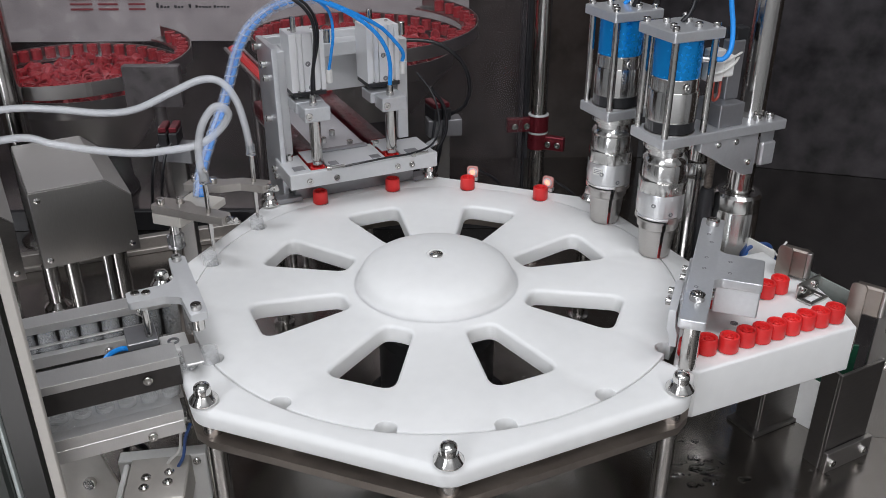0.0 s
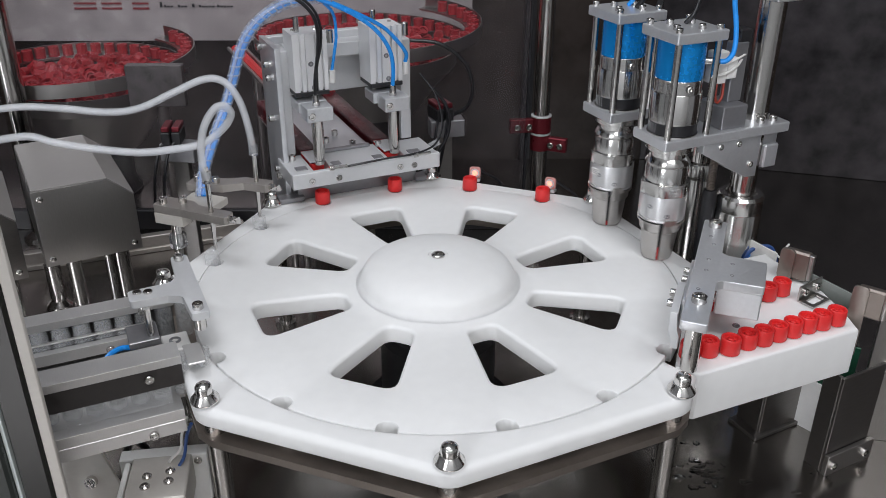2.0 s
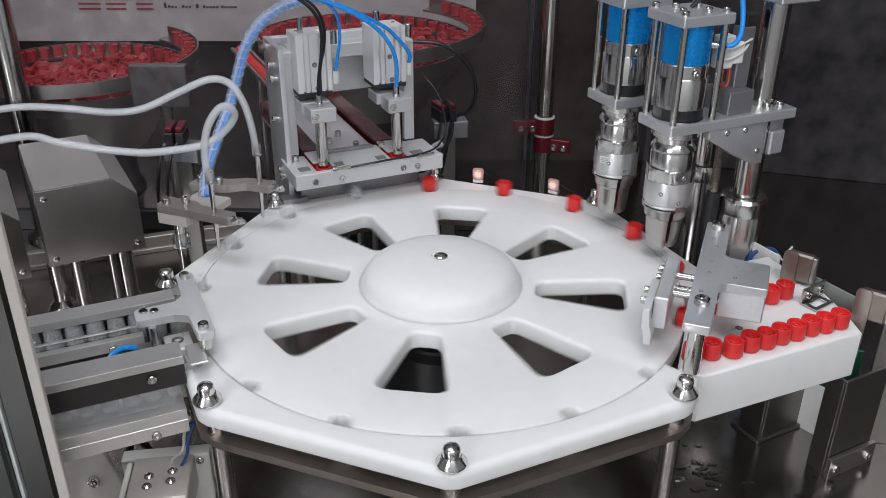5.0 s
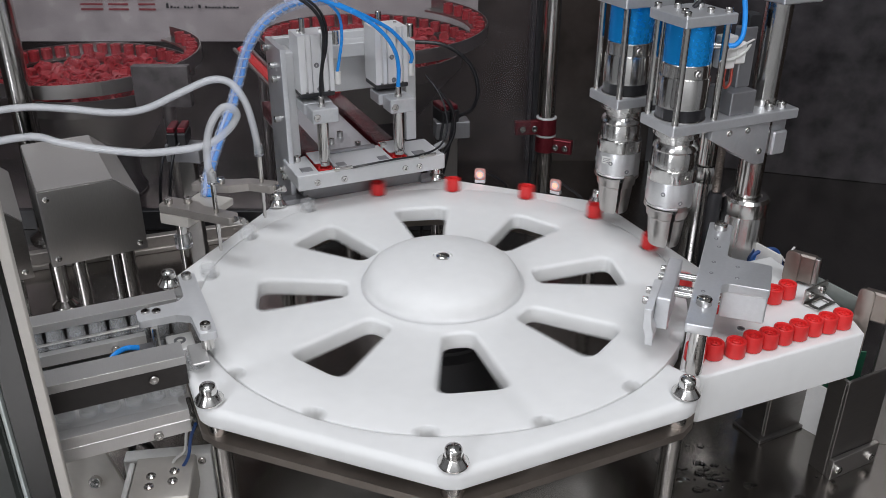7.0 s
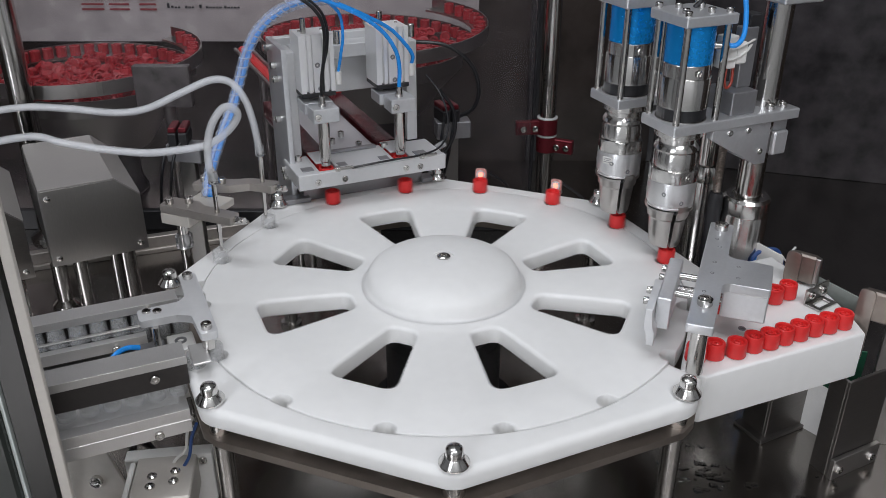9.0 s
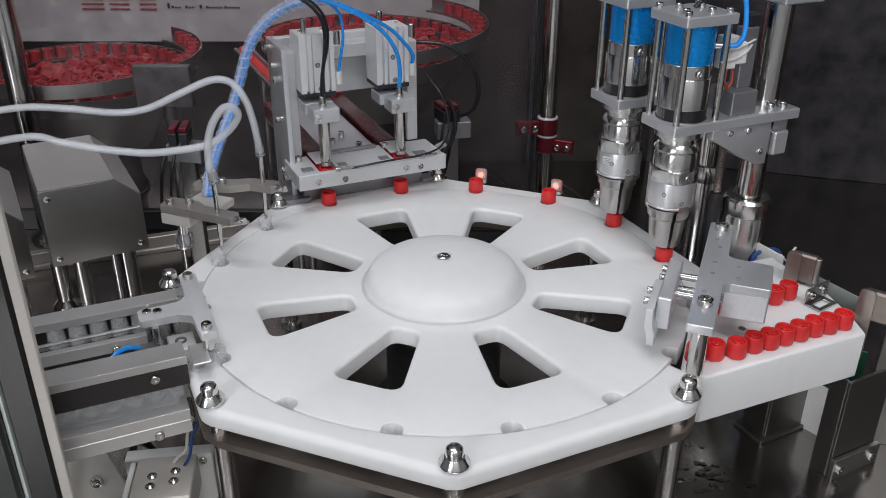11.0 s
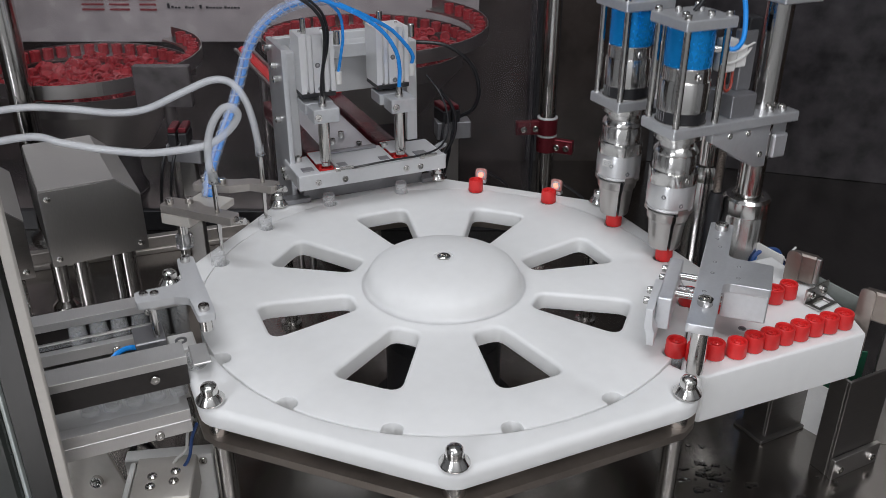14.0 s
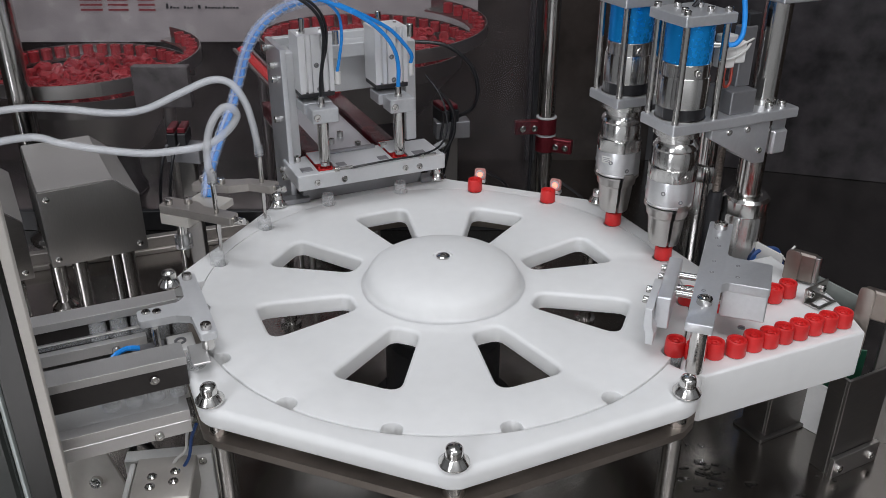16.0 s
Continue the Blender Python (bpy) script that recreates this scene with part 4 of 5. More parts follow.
def slide_mount():
    base = (0, 0.232, 0)
    t = st_thing("slide_mount", PULL, base, "satin aluminium mount plate on two steel posts", "mount plate")
    pts = rounded([(-0.0915, 0.2225), (0.0935, 0.2225), (0.0935, 0.2425), (0.0245, 0.2425), (0.0215, 0.2480), (0.0215, 0.2785), (-0.0225, 0.2785), (-0.0245, 0.2480), (-0.0275, 0.2425), (-0.0915, 0.2425)], 0.0022, 3)
    bm = B()
    bm_prism(bm, pts, 0.0525, 0.0600, 0.0008)
    put("plate", bm, ALU, t, base)
    for x in (-0.0785, 0.0610):
        bm = B()
        bm_lathe(bm, [(0.0066, -0.0005), (0.0066, 0.0525)], (x, 0.2325, 0), 24)
        put("post", bm, STEEL, t, base)
    screws(t, base, [(-0.0785, 0.2325, 0.0600), (0.0610, 0.2325, 0.0600)], 0.0058, 0.0056)
    # Drilled holes, drawn as small rings with their darkness as grey.
    for x, y in ((-0.057, 0.231), (-0.012, 0.233), (-0.010, 0.252), (0.008, 0.233), (0.010, 0.253), (0.041, 0.230), (-0.042, 0.2345)):
        bm = B()
        bm_lathe(bm, [(0.0017, 0.0595), (0.0017, 0.0602), (0.0011, 0.0602), (0.001, 0.0596), (0, 0.0596)], (x, y, 0), 12)
        put("pin", bm, GREY, t, base)
    bm = B()
    bm_box(bm, -0.0200, 0.0200, 0.2435, 0.2780, 0.0285, 0.0524, 0.0010)
    put("slide_cylinder", bm, ALU, t, base, "brushed slide cylinder under the plate")
    return t


slide_mount()


def pull_slide():
    base = (0, 0.205, 0.04)
    t = st_thing("pull_slide", PULL, base, "aluminium pull-out slide with two rods and a hooked blade", "slide")
    bm = B()
    bm_box(bm, -0.0320, 0.0420, 0.1960, 0.2075, 0.0200, 0.0480, 0.0009)
    put("bar", bm, ALU, t, base, "grey slide bar")
    for x0 in (0.0240,):
        bm = B()
        g = [(0.1895, 0.0440), (0.1955, 0.0440), (0.1955, 0.0290), (0.1985, 0.0240), (0.1985, 0.0115), (0.1925, 0.0115), (0.1925, 0.0215), (0.1895, 0.0265)]
        m = Matrix(((0, 0, 1, 0), (1, 0, 0, 0), (0, 1, 0, 0), (0, 0, 0, 1)))
        bm_prism(bm, g, 0.0040, 0.0560, 0.0006, m)
        put("blade", bm, ALU_PALE, t, base, "bright stepped blade")
    for x, z in ((-0.010, 0.043), (-0.010, 0.031), (0.012, 0.038)):
        bm = B()
        bm_rod(bm, (x, 0.2075, z), (x, 0.2440, z), 0.0030, 14)
        put("rod", bm, STEEL, t, base)
    screws(t, base, [(-0.024, 0.1960, 0.040), (-0.008, 0.1960, 0.040), (0.012, 0.1895, 0.037), (0.030, 0.1895, 0.037)], 0.0032, 0.0050, FRONT)
    return t


SLIDE = pull_slide()

# ---------------------------------------------------------------- filling needles


def filling_needle(x, y, top, hose, name_z):
    base = (x, y, 0.012)
    t = st_thing("filling_needle", FILL, base, "thin steel filling needle with a translucent silicone hose", "needle", "filling needles")
    bm = B()
    bm_lathe(bm, [(0.0012, 0.010), (0.0019, 0.014), (0.0019, 0.030), (0.0024, 0.031), (0.0024, top + 0.012)], (x, y, 0), 16)
    put("tube", bm, STEEL, t, base)
    w = (station(FILL, 0) @ Matrix.Translation(base)).inverted()
    bm = B()
    bm_hose(bm, [w @ Vector(p) for p in hose], 0.0037, 14, 8, 0.0022)
    part("hose", bm, SILICONE, t, "translucent white silicone hose")
    bm = B()
    a, b = w @ Vector(hose[-1]), w @ Vector(hose[-2])
    bm_rod(bm, a + Vector((0, 0, 0.008)), a - Vector((0, 0, 0.003)), 0.0046, 14)
    part("ferrule", bm, CLEAR, t, "clear hose end")


n2 = station(FILL, 0) @ Vector((0.0455, 0.2153, 0.082))
filling_needle(0.0455, 0.2153, 0.082, [(-0.470, 0.117, 0.120), (-0.412, 0.117, 0.129), (-0.368, 0.117, 0.128), (-0.324, 0.117, 0.124), (-0.291, 0.117, 0.128), (-0.255, 0.117, 0.144), (-0.224, 0.117, 0.157), (-0.205, 0.117, 0.154), (-0.193, 0.117, 0.136), (-0.187, 0.117, 0.110), tuple(n2)], 0)
n1 = station(FILL, 0) @ Vector((-0.0350, 0.2153, 0.083))
filling_needle(-0.0350, 0.2153, 0.083, [(-0.450, 0.060, 0.107), (-0.382, 0.058, 0.120), (-0.352, 0.056, 0.115), (-0.318, 0.054, 0.110), (-0.277, 0.054, 0.106), (-0.246, 0.056, 0.108), (-0.219, 0.060, 0.112), (-0.200, 0.062, 0.124), (-0.188, 0.058, 0.140), (-0.190, 0.052, 0.150), (-0.198, 0.047, 0.151), (-0.208, 0.044, 0.138), (-0.214, 0.044, 0.120), (-0.216, 0.045, 0.099), tuple(n1)], 0)


def needle_holder():
    base = (-0.03, 0.262, 0)
    t = st_thing("needle_holder", FILL, base, "brown-grey steel needle holder arms on an adjustable post", "holder")
    bm = B()
    bm_prism(bm, rounded([(-0.0420, 0.196), (-0.0275, 0.196), (-0.0255, 0.236), (-0.0190, 0.246), (-0.0190, 0.278), (-0.0400, 0.278), (-0.0400, 0.246), (-0.0415, 0.236)], 0.002), 0.0420, 0.0500, 0.0006)
    put("arm", bm, BRONZE2, t, base)
    bm = B()
    bm_prism(bm, rounded([(0.0380, 0.200), (0.0540, 0.200), (0.0510, 0.232), (0.0420, 0.246), (0.0330, 0.280), (0.0150, 0.280), (0.0240, 0.242), (0.0370, 0.226)], 0.002), 0.0420, 0.0500, 0.0006)
    put("arm", bm, BRONZE2, t, base)
    bm = B()
    bm_box(bm, -0.0210, 0.0170, 0.232, 0.272, 0.0340, 0.0415, 0.0006)
    put("bridge_plate", bm, CREAM, t, base, "cream bridge plate")
    bm = B()
    bm_box(bm, -0.0400, -0.0215, 0.246, 0.278, 0.0305, 0.0415, 0.0006)
    put("lower_block", bm, CREAM, t, base)
    screws(t, base, [(-0.0340, 0.270, 0.0500), (-0.0250, 0.254, 0.0500), (0.0260, 0.272, 0.0500), (0.0280, 0.252, 0.0500)], 0.0042, 0.0060)
    bm = B()
    bm_rod(bm, (-0.030, 0.262, DECK_Z), (-0.030, 0.262, 0.0305), 0.0050, 18)
    put("post", bm, STEEL, t, base)
    bm = B()
    bm_lathe(bm, [(0.0085, 0.0), (0.0085, 0.012), (0.006, 0.014)], (-0.030, 0.262, 0.004), 20)
    put("post_collar", bm, CLEAR, t, base)
    for x, y in ((-0.0350, 0.196), (0.0460, 0.200)):
        bm = B()
        bm_rod(bm, (x, y, 0.046), (x, y - 0.010, 0.046), 0.0034, 14)
        bm_rod(bm, (x - 0.0065, y - 0.007, 0.050), (x + 0.0065, y - 0.007, 0.042), 0.0026, 12, 0.0008)
        put("wing_screw", bm, STEEL, t, base)


BRONZE2 = mat("grey_brown_steel", (0.42, 0.39, 0.36), 0.4, 0.7, vary=0.1, scale=50, bump=0.05)
needle_holder()

# ---------------------------------------------------------------- tube feed rails


def feed_rail(name, label, x0, x1, z0, z1, y0, y1, material, lip=None, strip=None, drop=0.002):
    base = ((x0 + x1) / 2, (y0 + y1) / 2, z0)
    t = st_thing("feed_rail", FEED, base, label, "rail", "tube feed rails")
    bm = B()
    bm_box(bm, x0, x1, y0, y1, z0, z1, 0.0001)
    put("rail", bm, material, t, base)
    if lip:
        bm = B()
        bm_box(bm, *lip, 0.0004)
        put("side_strip", bm, strip, t, base)
    for y in (y0 + 0.025,):
        bm = B()
        bm_screw(bm, 0, 0, 0, 0.0036, 0.0035, Matrix.Translation((x0, y, (z0 + z1) / 2 - drop)) @ LEFT)
        put("screw", bm, STEEL, t, base)
    for y in (y1 - 0.010,):
        bm = B()
        bm_rod(bm, (x1 - 0.006, y, DECK_Z), (x1 - 0.006, y, z0), 0.0045, 12)
        put("strut", bm, DARKSTRIP, t, base)


feed_rail("far", "satin aluminium tube guide rail at the table's inlet", 0.0345, 0.0525, 0.0120, 0.0190, 0.232, 0.400, RAIL, (0.0510, 0.0524, 0.232, 0.400, -0.024, 0.0118), DARKSTRIP)
feed_rail("mid", "wide satin aluminium rail between the two tube lanes", -0.0570, -0.0345, 0.0120, 0.0190, 0.240, 0.400, RAIL, (-0.0560, -0.0545, 0.240, 0.400, -0.007, 0.0118), DARKSTRIP, 0.010)
feed_rail("low", "low aluminium rail under the outer tube lane", -0.0640, -0.0300, -0.034, -0.0245, 0.2440, 0.400, RAIL, (-0.0640, -0.0620, 0.2440, 0.400, -0.046, -0.0342), RAIL, 0.012)
feed_rail("strip", "grey aluminium strip between the tube lanes", 0.0240, 0.0310, -0.014, -0.0040, 0.262, 0.400, RAIL, None)
feed_rail("bed", "grey steel bed strip carrying the inner tube lane", 0.0100, 0.0540, -0.032, -0.0245, 0.232, 0.400, SHEET, None)


def lane_guard():
    for x, z0, z1 in ((0.0328, -0.0038, 0.0005), (-0.0525, -0.0244, -0.0080)):
        base = (x, 0.3, z0)
        t = st_thing("lane_guard", FEED, base, "clear acrylic strip along a tube lane", "guard strip", "clear lane guards")
        bm = B()
        bm_box(bm, x - 0.001, x + 0.001, 0.250, 0.395, z0, z1, 0.0003)
        put("strip", bm, ACRYLIC, t, base)
        bm = B()
        bm_box(bm, x - 0.0016, x + 0.0016, 0.250, 0.395, z1, z1 + 0.0012, 0.0002)
        put("edge", bm, RAIL, t, base)


lane_guard()


def gate_fork():
    base = (-0.006, 0.235, 0.020)
    t = st_thing("gate_fork", FEED, base, "pale aluminium gate fork lifting over the tube inlet", "gate fork")
    pts = rounded([(x - 0.0355, y + 0.001) for x, y in ((-0.0150, 0.2120), (0.0880, 0.2120), (0.0880, 0.2255), (0.0500, 0.2270), (0.0430, 0.2330), (0.0415, 0.2660), (0.0230, 0.2660), (0.0220, 0.2380), (0.0160, 0.2270), (-0.0150, 0.2255))], 0.0030, 4)
    bm = B()
    bm_prism(bm, pts, 0.0245, 0.0310, 0.0006)
    put("plate", bm, ALU_PALE, t, base)
    for x in (0.0445, -0.0430):
        bm = B()
        bm_rod(bm, (x, 0.2205, 0.0140), (x, 0.2205, 0.0245), 0.0050, 18)
        put("pin", bm, STEEL, t, base)
    screws(t, base, [(0.0445, 0.2205, 0.0310), (-0.0430, 0.2205, 0.0310)], 0.0042, 0.0050)
    screws(t, base, [(0.0005, 0.2600, 0.0310), (-0.0020, 0.2520, 0.0310)], 0.0036, 0.0018)
    for x in (-0.015, -0.007, 0.001):
        bm = B()
        bm_rod(bm, (x, 0.2560, 0.0000), (x, 0.2560, 0.0245), 0.0026, 12)
        put("guide_pin", bm, STEEL, t, base)
    bm = B()
    bm_box(bm, -0.0220, 0.0060, 0.2500, 0.2735, -0.006, -0.0002, 0.0006)
    put("guide_base", bm, GREY, t, base)
    return t


FORK = gate_fork()


def gate_block():
    base = (0.01, 0.245, -0.06)
    t = st_thing("gate_block", FEED, base, "white block and blue hose of the gate cylinder", "block")
    bm = B()
    bm_box(bm, -0.0200, 0.0060, 0.2270, 0.2480, -0.045, 0.0020, 0.0008)
    put("block", bm, PAINT, t, base)
    bm = B()
    bm_lathe(bm, [(0.0048, 0.0018), (0.0048, 0.0030), (0.0030, 0.0032), (0.0026, 0.0018), (0, 0.0018)], (-0.006, 0.238, 0), 18)
    put("eyelet", bm, GREY, t, base)
    bm = B()
    bm_hose(bm, [(-0.006, 0.270, 0.004), (-0.008, 0.280, 0.007), (-0.014, 0.290, 0.006), (-0.022, 0.299, -0.002), (-0.024, 0.306, -0.020)], 0.0022, 8)
    put("air_hose", bm, HOSE_BLUE, t, base, "bright blue air hose")
    bm = B()
    bm_box(bm, -0.0640, -0.0350, 0.2225, 0.2360, 0.0125, 0.0145, 0.0006)
    put("tongue", bm, RAIL, t, base)


gate_block()

# ---------------------------------------------------------------- left side of the machine


def door_post():
    t = thing("enclosure_post", pose(-0.2724, -0.2442, DECK_Z), "pale aluminium enclosure post with dark seal and glass edge", "post")
    bm = B()
    bm_box(bm, 0.0088, 0.0164, 0.000, 0.0035, 0, 0.75, 0.0006)
    part("strip", bm, CREAM, t, "pale aluminium strip")
    bm = B()
    bm_box(bm, -0.0120, 0.0086, -0.002, 0.005, 0, 0.75, 0.0020)
    part("seal", bm, BLACKGLOSS, t, "glossy dark seal profile")
    bm = B()
    bm_box(bm, -0.0149, -0.0123, -0.003, 0.004, 0, 0.75, 0.0003)
    part("glass_edge", bm, GLASSEDGE, t, "green-grey glass edge with its highlight painted in")
    bm = B()
    bm_box(bm, -0.0700, -0.0150, -0.008, 0.004, 0, 0.75, 0.002)
    part("door_stile", bm, STILE, t, "grey-green glossy door stile")
    for z in (0.060, 0.045):
        bm = B()
        bm_screw(bm, 0, 0, 0, 0.0045, 0.004, pose(-0.029, -0.008, z, 90, 0, 0))
        part("screw", bm, STEEL, t)


BLACKGLOSS = mat("glossy_dark_profile", (0.018, 0.018, 0.016), 0.16, spec=0.35, vary=0.15, scale=15, rough_vary=0.05)
STILE = mat("grey_green_stile", (0.030, 0.034, 0.031), 0.2, spec=0.3, vary=0.15, scale=15, rough_vary=0.05)
# Base colour lightened to hold the bright highlight along the edge.
GLASSEDGE = mat("glass_edge", (0.58, 0.63, 0.60), 0.12, vary=0.1, scale=30)
door_post()


def pump_housing(m, label, skin):
    t = thing("pump_housing", m, label, "pump housing", "filling pump housings")
    g = pose(0, 0, 0, 90, 0, 0)
    bm = B()
    bm_prism(bm, [(-0.052, -0.045), (0.052, -0.045), (0.052, 0.022), (0.027, 0.045), (-0.052, 0.045)], -0.0025, 0.0, 0.0004, g)
    part("front_panel", bm, skin, t, "brushed steel front panel")
    bm = B()
    bm_box(bm, -0.051, 0.0270, 0.003, 0.165, 0.0440, 0.0462, 0.0004)
    bm_prism(bm, [(0.027, 0.0462), (0.053, 0.0222), (0.0515, 0.0212), (0.0265, 0.0440)], -0.165, -0.003, 0.0003, g)
    part("top_cover", bm, CREAM2, t, "pale grey top cover")
    bm = B()
    bm_box(bm, 0.0500, 0.0522, 0.003, 0.165, -0.045, 0.0212, 0.0004)
    bm_box(bm, -0.0522, -0.0500, 0.003, 0.165, -0.045, 0.0438, 0.0004)
    part("side_cover", bm, skin, t)
    bm = B()
    bm_box(bm, -0.0498, 0.0498, 0.003, 0.165, -0.0450, -0.0430, 0.0004)
    part("bottom_cover", bm, SHEET, t)
    for x, z in ((-0.044, 0.036), (-0.044, -0.036), (0.044, -0.036)):
        bm = B()
        bm_lathe(bm, [(0.0036, 0), (0.0034, 0.0012), (0.0018, 0.0020), (0, 0.0022)], seg=16, m=pose(x, 0, z, 90, 0, 0))
        part("screw", bm, STEEL, t)
    for x, y, r in ((-0.022, 0.030, 0.0085), (0.016, 0.026, 0.0050), (0.030, 0.036, 0.0110)):
        z = (m.inverted() @ Vector((0, 0, DECK_Z))).z
        bm = B()
        bm_lathe(bm, [(r * 1.7, z), (r * 1.6, z + 0.004), (r, z + 0.010), (r, -0.0452)], (x, y, 0), 22)
        part("column", bm, STEEL, t, "polished steel column")


CREAM2 = mat("pale_grey_paint", (0.30, 0.285, 0.27), 0.4, vary=0.08, scale=20)
ang = math.degrees(math.atan2(0.0456, 0.0826))
pump_housing(pose(-0.3880, 0.1755, -0.0215, 0, 0, ang), "brushed steel pump housing with cut corner on steel columns", SHEET)
pump_housing(pose(-0.4960, 0.1150, -0.0280, 0, 0, ang), "dull dark steel pump housing behind the enclosure post", LEGSTEEL)


def far_column():
    for x, y, r, top in ((-0.552, 0.40, 0.0155, 0.70), (-0.455, 0.205, 0.0090, 0.06)):
        t = thing("steel_column", pose(x, y, DECK_Z), "polished steel column standing on the machine deck", "column", "steel columns")
        bm = B()
        bm_lathe(bm, [(r * 1.8, 0), (r * 1.7, 0.006), (r, 0.012), (r, top)], seg=28)
        part("shaft", bm, STEEL, t)


far_column()


def deck_rail():
    bm = B()
    bm_box(bm, -0.20, 0.20, -0.006, 0.006, 0, 0.022, 0.001)
    bm_box(bm, -0.20, 0.20, -0.012, -0.0062, 0, 0.007, 0.001)
    single("deck_rail", bm, BRONZE2, pose(-0.46, 0.335, DECK_Z, 0, 0, 20), "grey-brown steel edge rail along the machine deck", "rail")


deck_rail()


def terminal_box():
    m = pose(-0.2290, -0.1500, -0.106, 0, 0, 8)
    t = thing("terminal_box", m, "cream steel cover plate box with four screws", "terminal box")
    bm = B()
    bm_box(bm, -0.024, 0.024, -0.030, 0.022, -0.022, 0.010, 0.0012)
    part("cover", bm, CREAM, t)
    for x, y in ((-0.009, -0.003), (0.009, 0.001), (-0.009, -0.015), (0.009, -0.011)):
        bm = B()
        bm_lathe(bm, [(0.0042, 0.0100), (0.0040, 0.0114), (0.0030, 0.0124), (0.0019, 0.0126), (0.0016, 0.0108), (0, 0.0108)], (x, y, 0), 16)
        part("screw", bm, STEEL, t)
    bm = B()
    bm_box(bm, -0.036, 0.036, 0.0225, 0.036, -0.043, 0.008, 0.001)
    part("bracket", bm, PAINT, t)
    for x in (-0.026, 0.028):
        bm = B()
        bm_screw(bm, 0, 0, 0, 0.0034, 0.004, pose(x, 0.024, 0.002, 90, 0, 0))
        part("screw", bm, STEEL, t)
    bm = B()
    bm_box(bm, -0.031, -0.0265, -0.030, 0.022, -0.043, 0.006, 0.001)
    part("flange", bm, PAINT, t)


terminal_box()


def corner_plate():
    t = thing("corner_plate", pose(-0.300, -0.140, DECK_Z), "cream painted corner plate with a cap screw", "plate")
    bm = B()
    bm_prism(bm, [(-0.026, 0.0), (0.030, 0.0), (0.030, 0.030), (0.014, 0.066), (-0.026, 0.066)], -0.002, 0.002, 0.0006, pose(0, 0, 0, 78, 0, 0))
    part("plate", bm, CREAM, t)
    bm = B()
    bm_screw(bm, 0, 0, 0, 0.0052, 0.005, pose(0.008, 0.004, 0.034, 78, 0, 0))
    part("screw", bm, STEEL, t)


corner_plate()


def loose_cables():
    for r, material, pts, lab in ((0.0014, NAVYBLUE, [(-0.196, -0.150, -0.045), (-0.203, -0.146, -0.062), (-0.209, -0.142, -0.085), (-0.220, -0.138, -0.108), (-0.228, -0.13, DECK_Z)], "blue cable hanging under the table corner"),
                                  (0.0013, PAINT, [(-0.200, -0.146, -0.042), (-0.207, -0.143, -0.060), (-0.212, -0.140, -0.080), (-0.226, -0.136, -0.100), (-0.236, -0.13, DECK_Z)], "white cable hanging under the table corner"),
                                  (0.0035, HOSE_BLACK, [(-0.255, -0.085, DECK_Z + 0.004), (-0.258, -0.100, -0.11), (-0.262, -0.108, -0.095), (-0.272, -0.095, -0.10), (-0.285, -0.08, DECK_Z)], "black cable looping up from the deck")):
        bm = B()
        bm_hose(bm, pts, r, 8)
        single("loose_cable", bm, material, Matrix(), lab, "cable", "loose cables")


loose_cables()

# ---------------------------------------------------------------- behind the table


def sensor_amplifier(m, n):
    t = thing("sensor_amplifier", m, "two black sensor amplifiers with dark red covers on a bracket", "sensor amplifier", "sensor amplifiers")
    bm = B()
    bm_box(bm, -0.020, 0.024, -0.010, 0.014, -0.016, 0.006, 0.001)
    part("bracket", bm, GREY, t)
    bm = B()
    z = (m.inverted() @ Vector((0, 0, DECK_Z))).z
    bm_box(bm, -0.010, 0.010, 0.0, 0.010, z, -0.0162, 0.0008)
    part("bracket_post", bm, SHEET, t)
    for i in range(2):
        x = -0.011 + 0.0125 * i
        bm = B()
        bm_box(bm, x - 0.0052, x + 0.0052, -0.012, 0.020, 0.0062, 0.022, 0.0010, pose(0, 0, 0, 0, 0, 14))
        part("body", bm, BLACK, t)
        bm = B()
        bm_box(bm, x - 0.0046, x + 0.0046, -0.010, 0.020, 0.0222, 0.0285, 0.0010, pose(0, 0, 0, 0, 0, 14))
        part("cover", bm, MAROON, t, "dark red cover")
        bm = B()
        bm_hose(bm, [(x, -0.010, 0.010), (x - 0.004, -0.022, 0.0), (x - 0.010, -0.028, -0.03), (x - 0.018, -0.025, -0.07)], 0.0018, 8)
        part("cable", bm, HOSE_BLACK, t)


sensor_amplifier(pose(0.010, 0.36, 0.030, 0, 0, 10), 0)
sensor_amplifier(pose(-0.316, 0.30, 0.020, 0, 0, -10), 1)
bm = B()
bm_hose(bm, [(-0.040, 0.345, 0.140), (0.003, 0.350, 0.134), (0.034, 0.352, 0.110), (0.044, 0.354, 0.078), (0.038, 0.358, 0.053), (0.020, 0.362, 0.040)], 0.0024, 10)
single("loose_cable", bm, HOSE_BLACK, Matrix(), "black cable arching from the press frame to the sensor amplifiers", "cable", "loose cables")
bm = B()
bm_hose(bm, [(-0.005, 0.33, 0.085), (0.012, 0.33, 0.06), (0.014, 0.33, 0.03), (0.002, 0.325, 0.005), (-0.020, 0.32, -0.02), (-0.03, 0.32, DECK_Z)], 0.0022, 10)
single("loose_cable", bm, HOSE_BLACK, Matrix(), "black cable hanging behind the press frame", "cable", "loose cables")
bm = B()
bm_hose(bm, [(0.002, 0.32, 0.02), (-0.012, 0.315, 0.01), (-0.014, 0.31, -0.02), (-0.010, 0.31, -0.08), (-0.01, 0.31, DECK_Z)], 0.0045, 10)
single("loose_cable", bm, SILICONE, Matrix(), "clear hose bending down behind the press frame", "cable", "loose cables")


